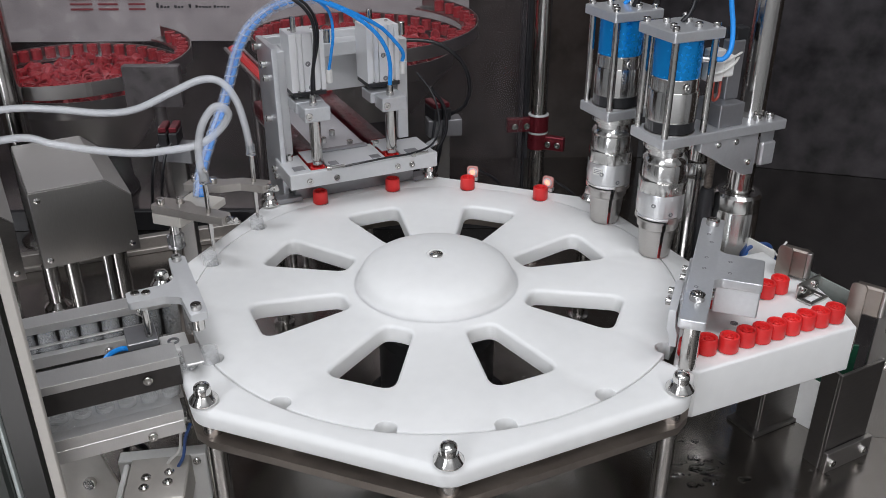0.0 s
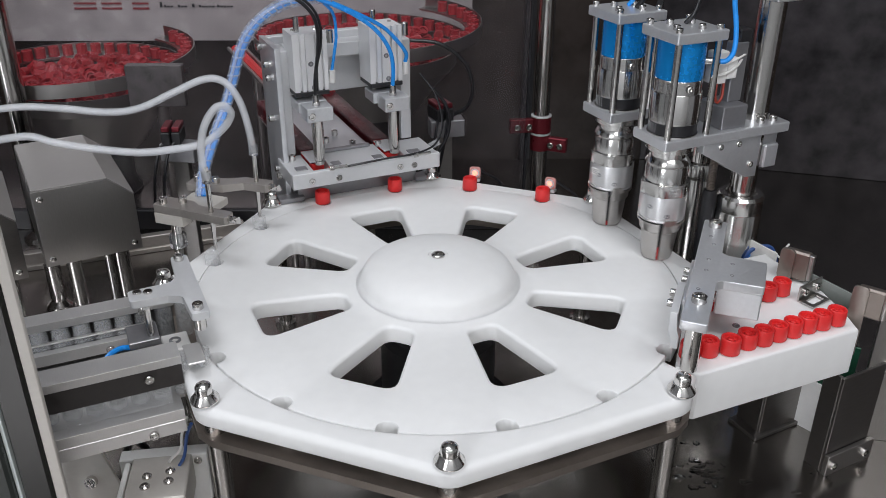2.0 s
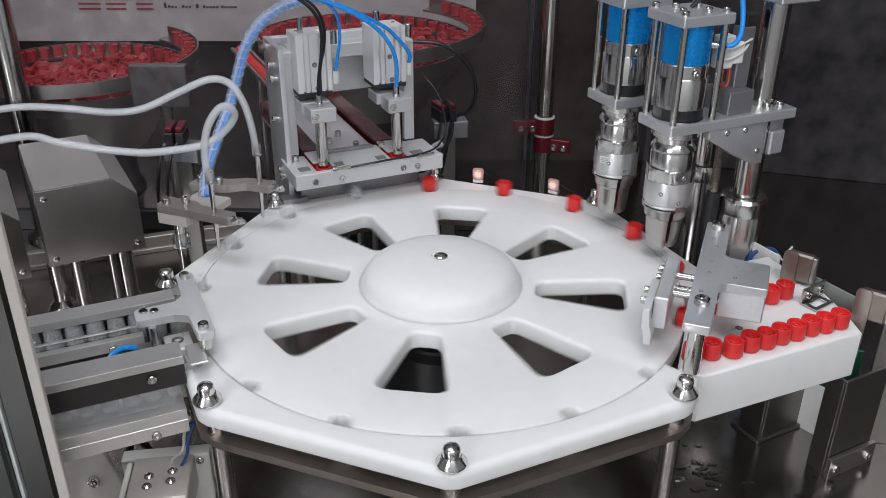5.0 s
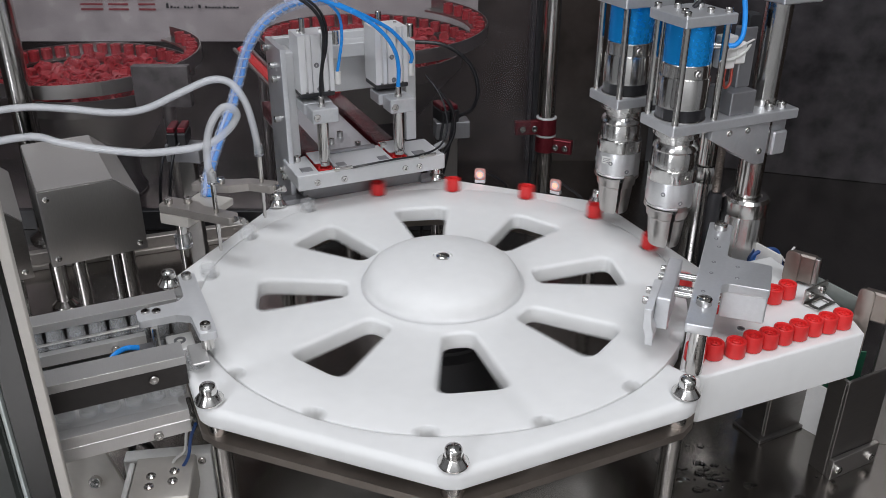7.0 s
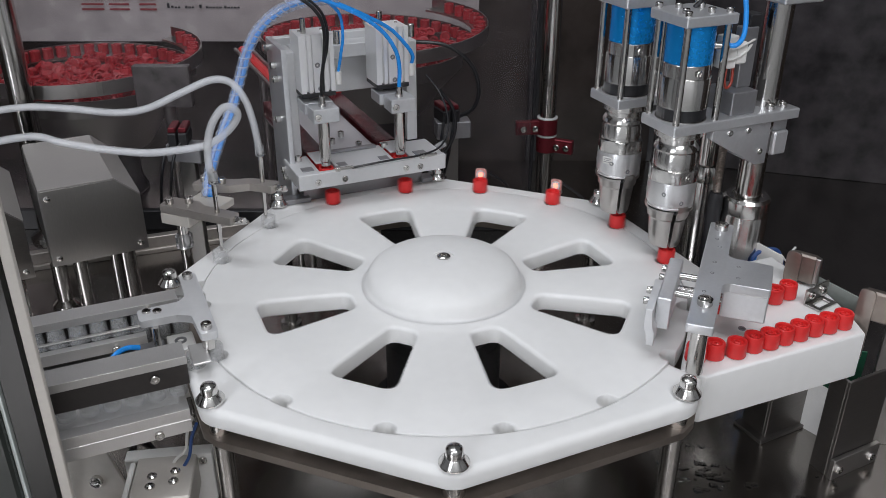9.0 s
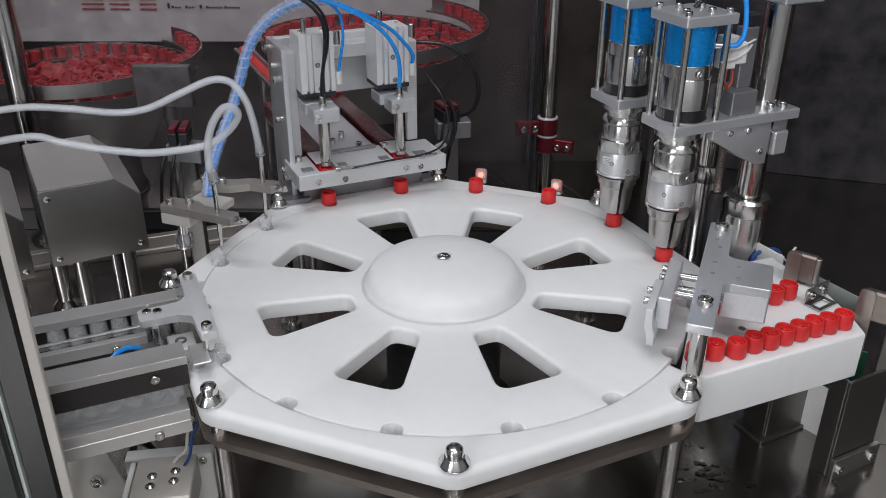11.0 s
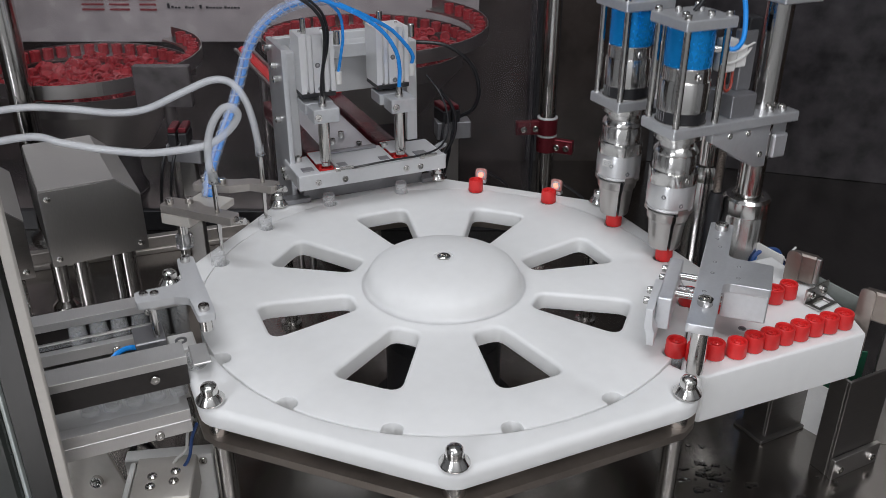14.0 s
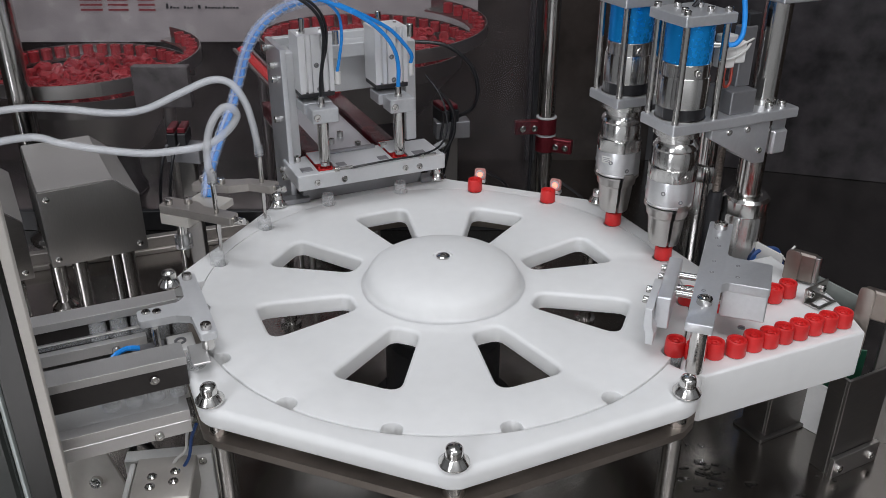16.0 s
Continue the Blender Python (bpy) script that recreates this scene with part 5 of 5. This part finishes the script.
def tall_pole():
    t = thing("tall_pole", pose(0.148, 0.48, DECK_Z), "tall polished pole carrying two dark red clamp brackets", "pole")
    bm = B()
    bm_lathe(bm, [(0.020, 0), (0.020, 0.008), (0.0115, 0.009), (0.0115, 0.75)], seg=30)
    part("shaft", bm, STEEL, t)
    bm = B()
    bm_box(bm, -0.0215, -0.0175, 0.004, 0.016, 0, 0.75, 0.001)
    part("side_profile", bm, BLACK, t)
    for z, s in ((0.127, -1), (0.101, 1)):
        bm = B()
        bm_lathe(bm, [(0.0128, z), (0.0145, z + 0.0003), (0.0145, z + 0.0225), (0.0128, z + 0.0230)], seg=28)
        cl = part("clamp", bm, MAROON, t, "dark red clamp ring")
        bm = B()
        bm_lathe(bm, [(0.0146, z + 0.0230), (0.0146, z + 0.0245), (0.0120, z + 0.0246)], seg=28)
        part("ring", bm, ALU_PALE, t)
        bm = B()
        bm_box(bm, 0.012 * s if s > 0 else -0.046, 0.040 if s > 0 else -0.012, -0.006, 0.004, z + 0.000, z + 0.020, 0.001, pose(0, 0, 0, 0, 0, -24 if s > 0 else 8))
        part("clamp_arm", bm, MAROON, t, "dark red clamp arm")
        for x in ((0.018, 0.032) if s > 0 else (-0.036, -0.019)):
            bm = B()
            bm_screw(bm, 0, 0, 0, 0.0046, 0.005, pose(0, 0, 0, 0, 0, -24 if s > 0 else 8) @ pose(x, -0.006, z + 0.010, 90, 0, 0))
            part("screw", bm, STEEL, t)


tall_pole()


def rim_sensor(deg):
    base = (0, 0.2420, 0.0)
    t = st_thing("rim_sensor", deg, base, "small sensor head with glowing red lens on the table rim", "sensor", "rim sensors")
    bm = B()
    bm_prism(bm, rounded([(-0.0064, 0.0045), (0.0064, 0.0045), (0.0064, 0.0178), (-0.0064, 0.0178)], 0.003), -0.2445, -0.2415, 0.0006, pose(0, 0, 0, 90, 0, 0))
    put("head", bm, SENSORHEAD, t, base)
    bm = B()
    bm_lathe(bm, [(0.0034, 0), (0.0030, 0.0012), (0, 0.0016)], seg=18, m=pose(0, 0.2414, 0.0112, 90, 0, 0))
    put("lens", bm, GLOW, t, base, "glowing red lens")
    bm = B()
    bm_lathe(bm, [(0.0052, 0), (0.0052, 0.0009), (0.0040, 0.0010)], seg=18, m=pose(0, 0.2414, 0.0112, 90, 0, 0))
    put("bezel", bm, ALU_PALE, t, base)
    bm = B()
    bm_box(bm, -0.0030, 0.0030, 0.2440, 0.2475, 0.0004, 0.0090, 0.0004)
    bm_box(bm, -0.0060, 0.0060, 0.2410, 0.2475, 0.0004, 0.0040, 0.0004)
    put("stand", bm, ALU, t, base)
    bm = B()
    bm_hose(bm, [(0.004, 0.2465, 0.014), (0.012, 0.250, 0.008), (0.022, 0.254, 0.001), (0.030, 0.258, -0.01), (0.034, 0.262, -0.04)], 0.0014, 8)
    put("cable", bm, HOSE_BLACK, t, base)


# Pink base colour carries the lens's red glow on a pale head.
SENSORHEAD = mat("red_lit_sensor_plastic", (0.62, 0.30, 0.27), 0.3, vary=0.08, scale=80)
rim_sensor(79.6)
rim_sensor(58.2)


def vibratory_bowl(x, y, z, r, label, ramp):
    t = thing("vibratory_bowl", pose(x, y, DECK_Z), label, "vibratory feeder bowl", "cap feeder bowls")
    h = z - DECK_Z
    bm = B()
    bm_lathe(bm, [(r * 0.55, h - 0.13), (r * 0.75, h - 0.09), (r * 0.97, h - 0.055), (r * 0.98, h - 0.030), (r * 0.965, h - 0.030), (r * 0.95, h - 0.052), (r * 0.55, h - 0.060), (0, h - 0.060)], seg=56)
    part("pan", bm, SHEET, t, "dull steel pan")
    # spiral track that climbs round the pan
    n = 72
    bm = B()
    prev = None
    for i in range(n + 1):
        a = radians(20 + 400 * i / n)
        rr = r * (0.98 + 0.12 * i / n)
        zz = h - 0.035 + 0.035 * i / n
        q = [bm.verts.new((k * math.cos(a), k * math.sin(a), zz + dz)) for k, dz in ((rr, 0), (rr + 0.022, 0), (rr + 0.022, 0.016), (rr + 0.0235, 0.016), (rr + 0.0235, -0.003), (rr, -0.003))]
        if prev:
            for k in range(6):
                bm.faces.new((prev[k], prev[(k + 1) % 6], q[(k + 1) % 6], q[k]))
        prev = q
    part("spiral_track", bm, BRUSHED, t, "brushed steel spiral track")
    bm = B()
    bm_lathe(bm, [(r * 0.40, 0), (r * 0.42, 0.004), (r * 0.36, 0.02), (r * 0.36, h - 0.14), (r * 0.50, h - 0.131), (0, h - 0.1305)], seg=40)
    part("drive_base", bm, BLACK, t, "dark drive base")
    rnd = random.Random(int(x * 1000) + 7)
    bm = B()
    for i in range(420):
        a, q = rnd.uniform(0, 2 * math.pi), r * 0.86 * math.sqrt(rnd.random())
        mm = pose(q * math.cos(a), q * math.sin(a), h - 0.054 + rnd.uniform(0, 0.030), rnd.uniform(0, 180), rnd.uniform(0, 180), 0)
        bm_lathe(bm, [(0.0082, -0.0075), (0.0082, 0.0075), (0.0055, 0.0075), (0.0050, 0.004), (0, 0.004)], seg=10, m=mm)
    tagged(part("cap_heap", bm, BOWLRED, t, "heap of loose red caps"), kind="stuff")
    bm = B()
    for i in range(44):
        a = radians(24 + 390 * i / 44)
        f = (a - radians(20)) / radians(400)
        rr = r * (0.98 + 0.12 * f) + 0.011
        mm = pose(rr * math.cos(a), rr * math.sin(a), h - 0.035 + 0.035 * f + 0.0082)
        bm_lathe(bm, [(0.0082, -0.0078), (0.0082, 0.0075), (0.0055, 0.0075), (0.0050, 0.004), (0, 0.004)], seg=10, m=mm)
    tagged(part("cap_row", bm, BOWLRED, t, "row of red caps on the spiral track"), kind="stuff")
    return t


vibratory_bowl(-0.110, 0.66, 0.085, 0.145, "steel feeder bowl heaped with red caps behind the press", 0)
vibratory_bowl(-0.520, 0.57, 0.060, 0.125, "steel feeder bowl full of red caps behind the pump housing", 0)

# the bowls' discharge chutes
for p0, p1, lab in (((-0.250, 0.61, 0.075), (-0.145, 0.44, 0.050), "red tinted cap chute sloping down to the press"), ((-0.300, 0.59, 0.07), (-0.215, 0.44, 0.050), "red tinted cap chute beside the hose bundle")):
    t = thing("cap_chute", Matrix.Translation(((p0[0] + p1[0]) / 2, (p0[1] + p1[1]) / 2, 0)), lab, "chute", "cap chutes")
    c = Vector(((p0[0] + p1[0]) / 2, (p0[1] + p1[1]) / 2, 0))
    for off in (-0.011, 0.011):
        bm = B()
        d = (Vector(p1) - Vector(p0)).normalized()
        s = d.cross(Vector((0, 0, 1))).normalized() * off
        bm_rod(bm, Vector(p0) + s - c, Vector(p1) + s - c, 0.0028, 8)
        part("rail", bm, BRUSHED, t)
    bm = B()
    bm_rod(bm, Vector(p0) - c - Vector((0, 0, 0.004)), Vector(p1) - c - Vector((0, 0, 0.004)), 0.0082, 10)
    part("cap_row", bm, RED, t, "row of red caps")
    bm = B()
    q = (Vector(p0) + Vector(p1)) / 2 - c
    bm_rod(bm, (q.x, q.y, DECK_Z), (q.x, q.y, q.z - 0.011), 0.006, 12)
    part("stand", bm, BRUSHED, t)


SMEAR = mat("smeared_dark_sheet", (0.12, 0.11, 0.11), 0.35, 0.3, vary=0.8, scale=220, rough_vary=0.15)


def feeder_controller():
    """Dark control box in front of the left feeder bowl."""
    t = thing("feeder_controller", pose(-0.376, 0.440, DECK_Z), "dark grey control box on a post before the feeder bowl", "control box")
    bm = B()
    bm_box(bm, -0.041, 0.035, 0.0, 0.014, 0.176, 0.233, 0.001)
    part("case", bm, SMEAR, t)
    bm = B()
    bm_rod(bm, (0, 0.010, 0), (0, 0.010, 0.176), 0.008, 14)
    part("stand", bm, BRUSHED, t)


feeder_controller()


def rear_panel():
    t = thing("rear_panel", pose(-0.35, 0.90, 0.0), "rear panel with reversed printing, glass reflection painted as pale grey", "panel")
    bm = B()
    bm_prism(bm, rounded([(-0.75, 0.004), (0.05, 0.006), (0.415, 0.024), (0.415, 0.50), (-0.75, 0.50)], 0.01), -0.006, 0.0, 0.0008, pose(0, 0, 0, 90, 0, 0))
    part("sheet", bm, PANEL, t)
    # printing that cannot be read: bars
    for i, (x, w) in enumerate(((-0.305, 0.040), (-0.255, 0.036), (-0.060 - 0.14, 0.030))):
        for k in range(3):
            bm = B()
            bm_box(bm, x, x + w, -0.0016, -0.0004, 0.062 + 0.009 * k, 0.0655 + 0.009 * k, 0)
            part("print_bar", bm, INK_RED, t, "dark red printed bar")
    for x, w, h in ((-0.150, 0.004, 0.006), (-0.143, 0.022, 0.0030), (-0.118, 0.022, 0.0030), (-0.092, 0.008, 0.0044), (-0.080, 0.030, 0.0030), (-0.047, 0.030, 0.0030)):
        for k in range(max(1, int(w / 0.006))):
            bm = B()
            bm_box(bm, x + 0.006 * k, x + 0.006 * k + 0.0042, -0.0016, -0.0004, 0.066, 0.066 + h * (1.5 if k == 0 else 1.0), 0)
            part("print_bar", bm, INK_DARK, t, "dark printed bar")
    for x in (0.03, 0.20):
        bm = B()
        bm_screw(bm, 0, 0, 0, 0.008, 0.008, pose(x, 0.0, 0.045, 90, 0, 0))
        part("screw", bm, STEEL, t)


rear_panel()


def frame_upright():
    for x, y, w in ((0.175, 0.93, 0.010),):
        bm = B()
        bm_box(bm, -w, w, -0.012, 0.012, -0.75, 0.9, 0.001)
        single("frame_upright", bm, BLACK, pose(x, y, 0.0), "dark enclosure frame upright behind the machine", "frame upright", "enclosure uprights")


frame_upright()


def puddle():
    rnd = random.Random(5)
    bm = B()
    for i in range(46):
        cx, cy = 0.236 + rnd.gauss(0, 0.016), -0.083 + rnd.gauss(0, 0.012)
        if i > 34:
            cx, cy = 0.215 + rnd.uniform(0, 0.14), -0.10 + rnd.uniform(-0.02, 0.02)
        s = rnd.uniform(0.0008, 0.0042)
        sx, sy = s * rnd.uniform(0.7, 1.9), s * rnd.uniform(0.6, 1.1)
        seg = 12
        ring = [bm.verts.new((cx + sx * math.cos(2 * math.pi * k / seg) * rnd.uniform(0.8, 1.15), cy + sy * math.sin(2 * math.pi * k / seg) * rnd.uniform(0.8, 1.15), DECK_Z + 0.0002)) for k in range(seg)]
        top = [bm.verts.new((v.co.x * 0.72 + cx * 0.28, v.co.y * 0.72 + cy * 0.28, DECK_Z + 0.0002 + s * 0.28)) for v in ring]
        for k in range(seg):
            bm.faces.new((ring[k], ring[(k + 1) % seg], top[(k + 1) % seg], top[k]))
        bm.faces.new(top)
    single("water_drops", bm, WATER, Matrix(), "scattered drops of spilt water on the steel deck", "water drops", kind="stuff")


puddle()


def drive_housing():
    """The index drive under the table."""
    t = thing("index_drive", pose(0, 0, DECK_Z), "dark cylindrical index drive housing under the table", "drive housing")
    bm = B()
    bm_lathe(bm, [(0.075, 0), (0.075, 0.010), (0.055, 0.012), (0.055, 0.095), (0.048, 0.100), (0.048, 0.1035)], seg=48)
    part("housing", bm, BLACK, t)
    for a in range(0, 360, 45):
        bm = B()
        bm_screw(bm, 0.066 * math.cos(radians(a + 10)), 0.066 * math.sin(radians(a + 10)), 0.010, 0.0045, 0.005)
        part("screw", bm, BLACK, t)


drive_housing()


def side_panel():
    t = thing("side_window", pose(0.36, 0.70, DECK_Z), "black acrylic enclosure window, faint reflections mottled into its colour", "window panel")
    bm = B()
    bm_box(bm, 0.0, 0.60, 0.0, 0.006, 0.0, 0.80, 0.001, pose(0, 0, 0, 0, 0, -16))
    part("sheet", bm, BLACKPANEL, t)
    bm = B()
    bm_box(bm, -0.010, 0.0, -0.004, 0.010, 0.0, 0.80, 0.001, pose(0, 0, 0, 0, 0, -16))
    part("edge", bm, BLACK, t)


side_panel()


def smoked_window():
    t = thing("smoked_window", pose(-0.90, 0.425, DECK_Z), "smoked window with painted haze in front of the feeder bowls", "window panel")
    bm = B()
    bm_box(bm, 0.0, 1.02, 0.0, 0.003, 0.03, 0.60, 0.0004)
    part("pane", bm, HAZE, t)
    bm = B()
    bm_box(bm, 0.0, 1.02, -0.004, 0.007, 0.0, 0.0298, 0.001)
    part("sill", bm, BLACK, t)


smoked_window()


def coil_hose():
    t = thing("coiled_hose", pose(0.3240, 0.068, DECK_Z + 0.004), "short blue hose loops tied with a white strap", "hose")
    for k, (r, material) in enumerate(((0.017, NAVYBLUE), (0.014, HOSE_BLUE), (0.012, NAVY))):
        bm = B()
        bm_hose(bm, [(-0.02, 0.03, 0.0), (-0.016, 0.02, 0.08), (-r, 0.004 * k, 0.126), (-r * 0.6, 0.003 * k, 0.126 + r), (r * 0.5, 0.002 * k, 0.128 + r), (r, 0, 0.122), (r * 0.9, 0.02, 0.10), (0.02, 0.03, 0.0)], 0.0022, 8)
        part("loop", bm, material, t)
    bm = B()
    bm_hose(bm, [(0.010, -0.006, 0.144), (0.016, -0.008, 0.138), (0.020, -0.004, 0.144), (0.026, 0.0, 0.149)], 0.0011, 6)
    part("strap", bm, PAINT, t, "white strap")


coil_hose()

# ---------------------------------------------------------------- caps and tubes
CYCLE = {n: -1.12 + 2.12 * n for n in range(-22, 22)}
CYCLE.update({0: -1.12, 1: 1.0, 2: 3.06, 3: 5.16, 4: 7.27, 5: 9.40, 6: 11.58, 7: 13.68, 8: 15.80, 9: 17.92})
TURN_S = 0.45      # seconds that an index step takes, up to the cycle's end


def ease(u):
    u = max(0.0, min(1.0, u))
    return u * u * (3 - 2 * u)


def disc_angle(t):
    """Degrees turned since the clip's start, clockwise from above."""
    return sum(-45 * ease((t - CYCLE[n] + TURN_S) / TURN_S) for n in range(1, 12)) + 45 * max(0, sum(1 for n in range(-20, 1) if t < CYCLE[n]))


def phased(knots):
    """A value that runs through the knots (seconds after a step's end, value) in each cycle."""
    def value(t):
        p = t - max(e for e in CYCLE.values() if e <= t + 1e-6)
        v = knots[0][1]
        for (p0, v0), (p1, v1) in zip(knots, knots[1:]):
            if p >= p0:
                v = v0 + (v1 - v0) * ease((p - p0) / (p1 - p0))
        return v
    return value


PRESS_V = phased([(0.46, 0), (0.60, 1), (0.76, 1), (0.92, 0)])
HEAD_V = phased([(0.27, 0), (0.44, 0.90), (0.90, 1.0), (1.20, 1.0), (1.44, 0)])
PULL_V = phased([(0.81, 0), (1.01, 1), (1.24, 1), (1.42, 0)])
FORK_V = phased([(0.25, 0), (0.33, 1), (1.28, 1), (1.42, 0)])
SPIN_V = phased([(0.50, 0), (0.75, 160), (1.05, 360)])


def cap_mesh():
    bm = B()
    n = 36
    prof = [(0.0080, 0.0003), (0.0084, 0.0009), (0.0081, 0.0125), (0.0077, 0.0137), (0.0069, 0.0141), (0.0060, 0.0137), (0.0056, 0.0112), (0.0034, 0.0108), (0.0029, 0.0126), (0.0018, 0.0131), (0.0015, 0.0118), (0, 0.0116)]
    bm_lathe(bm, prof, seg=n)
    for v in bm.verts:
        r = math.hypot(v.co.x, v.co.y)
        if r > 0.0080:
            a = round(math.atan2(v.co.y, v.co.x) / (2 * math.pi / n))
            if a % 2:
                v.co.x *= 0.982
                v.co.y *= 0.982
    bmesh.ops.recalc_face_normals(bm, faces=bm.faces)
    me = bpy.data.meshes.new("cap")
    bm.to_mesh(me)
    bm.free()
    me.materials.append(RED)
    me.polygons.foreach_set("use_smooth", [True] * len(me.polygons))
    me.set_sharp_from_angle(angle=radians(40))
    return me


def tube_mesh():
    bm = B()
    bm_lathe(bm, [(0.003, -0.0243), (0.0070, -0.0215), (0.0074, 0.0000), (0.0070, 0.0008), (0.0070, 0.0105), (0.0066, 0.0112), (0.0058, 0.0105), (0.0056, -0.018), (0, -0.020)], seg=24)
    bmesh.ops.recalc_face_normals(bm, faces=bm.faces)
    me = bpy.data.meshes.new("tube")
    bm.to_mesh(me)
    bm.free()
    me.materials.append(TUBE)
    me.polygons.foreach_set("use_smooth", [True] * len(me.polygons))
    return me


CAP, VIAL = cap_mesh(), tube_mesh()
R_CAP = 0.2195
A_PRESS = (NOTCH0 + PITCH * 5, NOTCH0 + PITCH * 4)
# rest places on the tray for the two lanes, from the table outwards
LANE = [[(0.2400, -0.0480), (0.2576, -0.0462), (0.2765, -0.0405), (0.2934, -0.0326), (0.3086, -0.0240)],
[(0.2063 + 0.01505 * i, -0.1272 + 0.0061 * i + d) for i, d in ((-0.42, 0.005), (0.64, 0.003), (1.85, -0.002), (2.93, 0), (3.90, -0.001), (4.84, 0), (5.82, 0), (6.80, 0.001), (7.72, 0), (8.72, 0))]]


def on_rim(deg, z=0.0):
    return Vector((R_CAP * math.cos(radians(deg)), R_CAP * math.sin(radians(deg)), z))


def discharge(g, j, t):
    """On the tray: one place further in every cycle, at last off its end into the bin beside the machine."""
    places = [on_rim(A_PRESS[j] - 135)] + [Vector((x, y, 0)) for x, y in LANE[j]]
    s = sum(ease((t - CYCLE[m] - 0.81) / 0.20) for m in range(g + 3, 12))
    i = min(int(s), len(places))
    f = min(1.0, s - i)
    if i < len(places) - 1:
        return places[i].lerp(places[i + 1], f), 40 * s
    if i > len(places) - 1:
        f = 1.0
    end = Vector((0.64 + 0.02 * (g % 5), 0.10 * (1 - 2 * j) + 0.02 * (g // 5 % 3), DECK_Z))
    p = places[-1].lerp(end, f)
    p.z = DECK_Z * f * f
    return p, 40 * s


def cap_pose(g, j):
    def f(t):
        if t < CYCLE[g] + 0.60:
            wait = sum(1 - ease((t - CYCLE[m] - 0.95) / 0.16) for m in range(-20, g))
            down = ease((t - CYCLE[g] - 0.46) / 0.14)
            p = station(PRESS, 0) @ Vector((ROD_X[j], 0.2153 + wait * 0.0172, 0.0290 * (1 - down)))
            q = on_rim(A_PRESS[j], p.z)
            p, turn = p.lerp(q, down), 0
        elif t < CYCLE[g + 3] + 0.81:
            turn = disc_angle(t) - disc_angle(CYCLE[g] + 0.1)
            p = on_rim(A_PRESS[j] + turn)
        else:
            p, turn = discharge(g, j, t)
            turn -= 135
        return Matrix.Translation(p) @ pose(0, 0, 0, 0, 0, turn)
    return f


def tube_pose(g, j):
    """A tube comes in at the feed two steps before the press and leaves with its cap."""
    def f(t):
        if t < CYCLE[g - 2] + 1.2:
            wait = sum(1 - ease((t - CYCLE[m] - 0.85) / 0.30) for m in range(-20, g - 1))
            p = station(FEED, 0) @ Vector(((-0.0428, 0.0428)[1 - j] * -1, 0.2153 + wait * 0.0165, 0))
            turn = -90
        elif t < CYCLE[g + 3] + 0.81:
            turn = disc_angle(t) - disc_angle(CYCLE[g] + 0.1)
            p = on_rim(A_PRESS[j] + turn)
        else:
            p, turn = discharge(g, j, t)
        return Matrix.Translation(p + Vector((0, 0, 0.0002)))
    return f


def key_times():
    ts = {0.0, 16.0}
    for e in CYCLE.values():
        for p in [-0.45 + 0.075 * i for i in range(7)] + [0.25 + 0.04 * i for i in range(31)]:
            t = round((e + p) * 30) / 30
            if 0 < t < 16:
                ts.add(t)
    return sorted(ts)


TIMES = key_times()


def rows_of(f):
    """Rows of a motion, its still stretches left out."""
    rows = [(t, f(t)) for t in TIMES]

    def alike(a, b):
        return (a.translation - b.translation).length < 1e-6 and a.to_quaternion().rotation_difference(b.to_quaternion()).angle < 1e-4
    return [r for i, r in enumerate(rows) if i in (0, len(rows) - 1) or not (alike(rows[i - 1][1], r[1]) and alike(rows[i + 1][1], r[1]))]


CAPS = []
for g in range(-12, 15):
    for j in (0, 1):
        if j == 0 and g < -7:
            continue
        f = cap_pose(g, j)
        ob = new("cap", CAP)
        where = "riding the table and tray" if g < 6 else "waiting in the press channel"
        tagged(ob, "ribbed red plastic screw cap " + where, "cap", "red caps")
        CAPS.append((ob, f))
TUBES = []
for g in range(-2, 15):
    for j in (0, 1):
        ob = new("sample_tube", VIAL)
        tagged(ob, "short clear plastic sample tube held in a rim notch or lane", "tube", "sample tubes")
        TUBES.append((ob, tube_pose(g, j)))


def motions():
    walk(DISC, rows_of(lambda t: pose(0, 0, 0, 0, 0, disc_angle(t))))
    for ob in PLUNGERS:
        rest = ob.matrix_world.copy()
        walk(ob, rows_of(lambda t, rest=rest: Matrix.Translation((0, 0, -0.0365 * PRESS_V(t))) @ rest))
    for ob, chuck in HEADS:
        rest, at = ob.matrix_basis.copy(), chuck.matrix_basis.copy()
        walk(ob, rows_of(lambda t, rest=rest: Matrix.Translation((0, 0, 0.001 - 0.0157 * HEAD_V(t))) @ rest))
        walk(chuck, rows_of(lambda t, at=at: at @ pose(0, 0, 0, 0, 0, 30 + SPIN_V(t))))
    rest, out = SLIDE.matrix_basis.copy(), on_rim(PULL) / R_CAP
    walk(SLIDE, rows_of(lambda t: Matrix.Translation(out * 0.0235 * PULL_V(t)) @ rest))
    fork = FORK.matrix_basis.copy()
    walk(FORK, rows_of(lambda t: Matrix.Translation((0, 0, 0.0175 * FORK_V(t))) @ fork))
    for ob, f in CAPS + TUBES:
        walk(ob, rows_of(f))


motions()
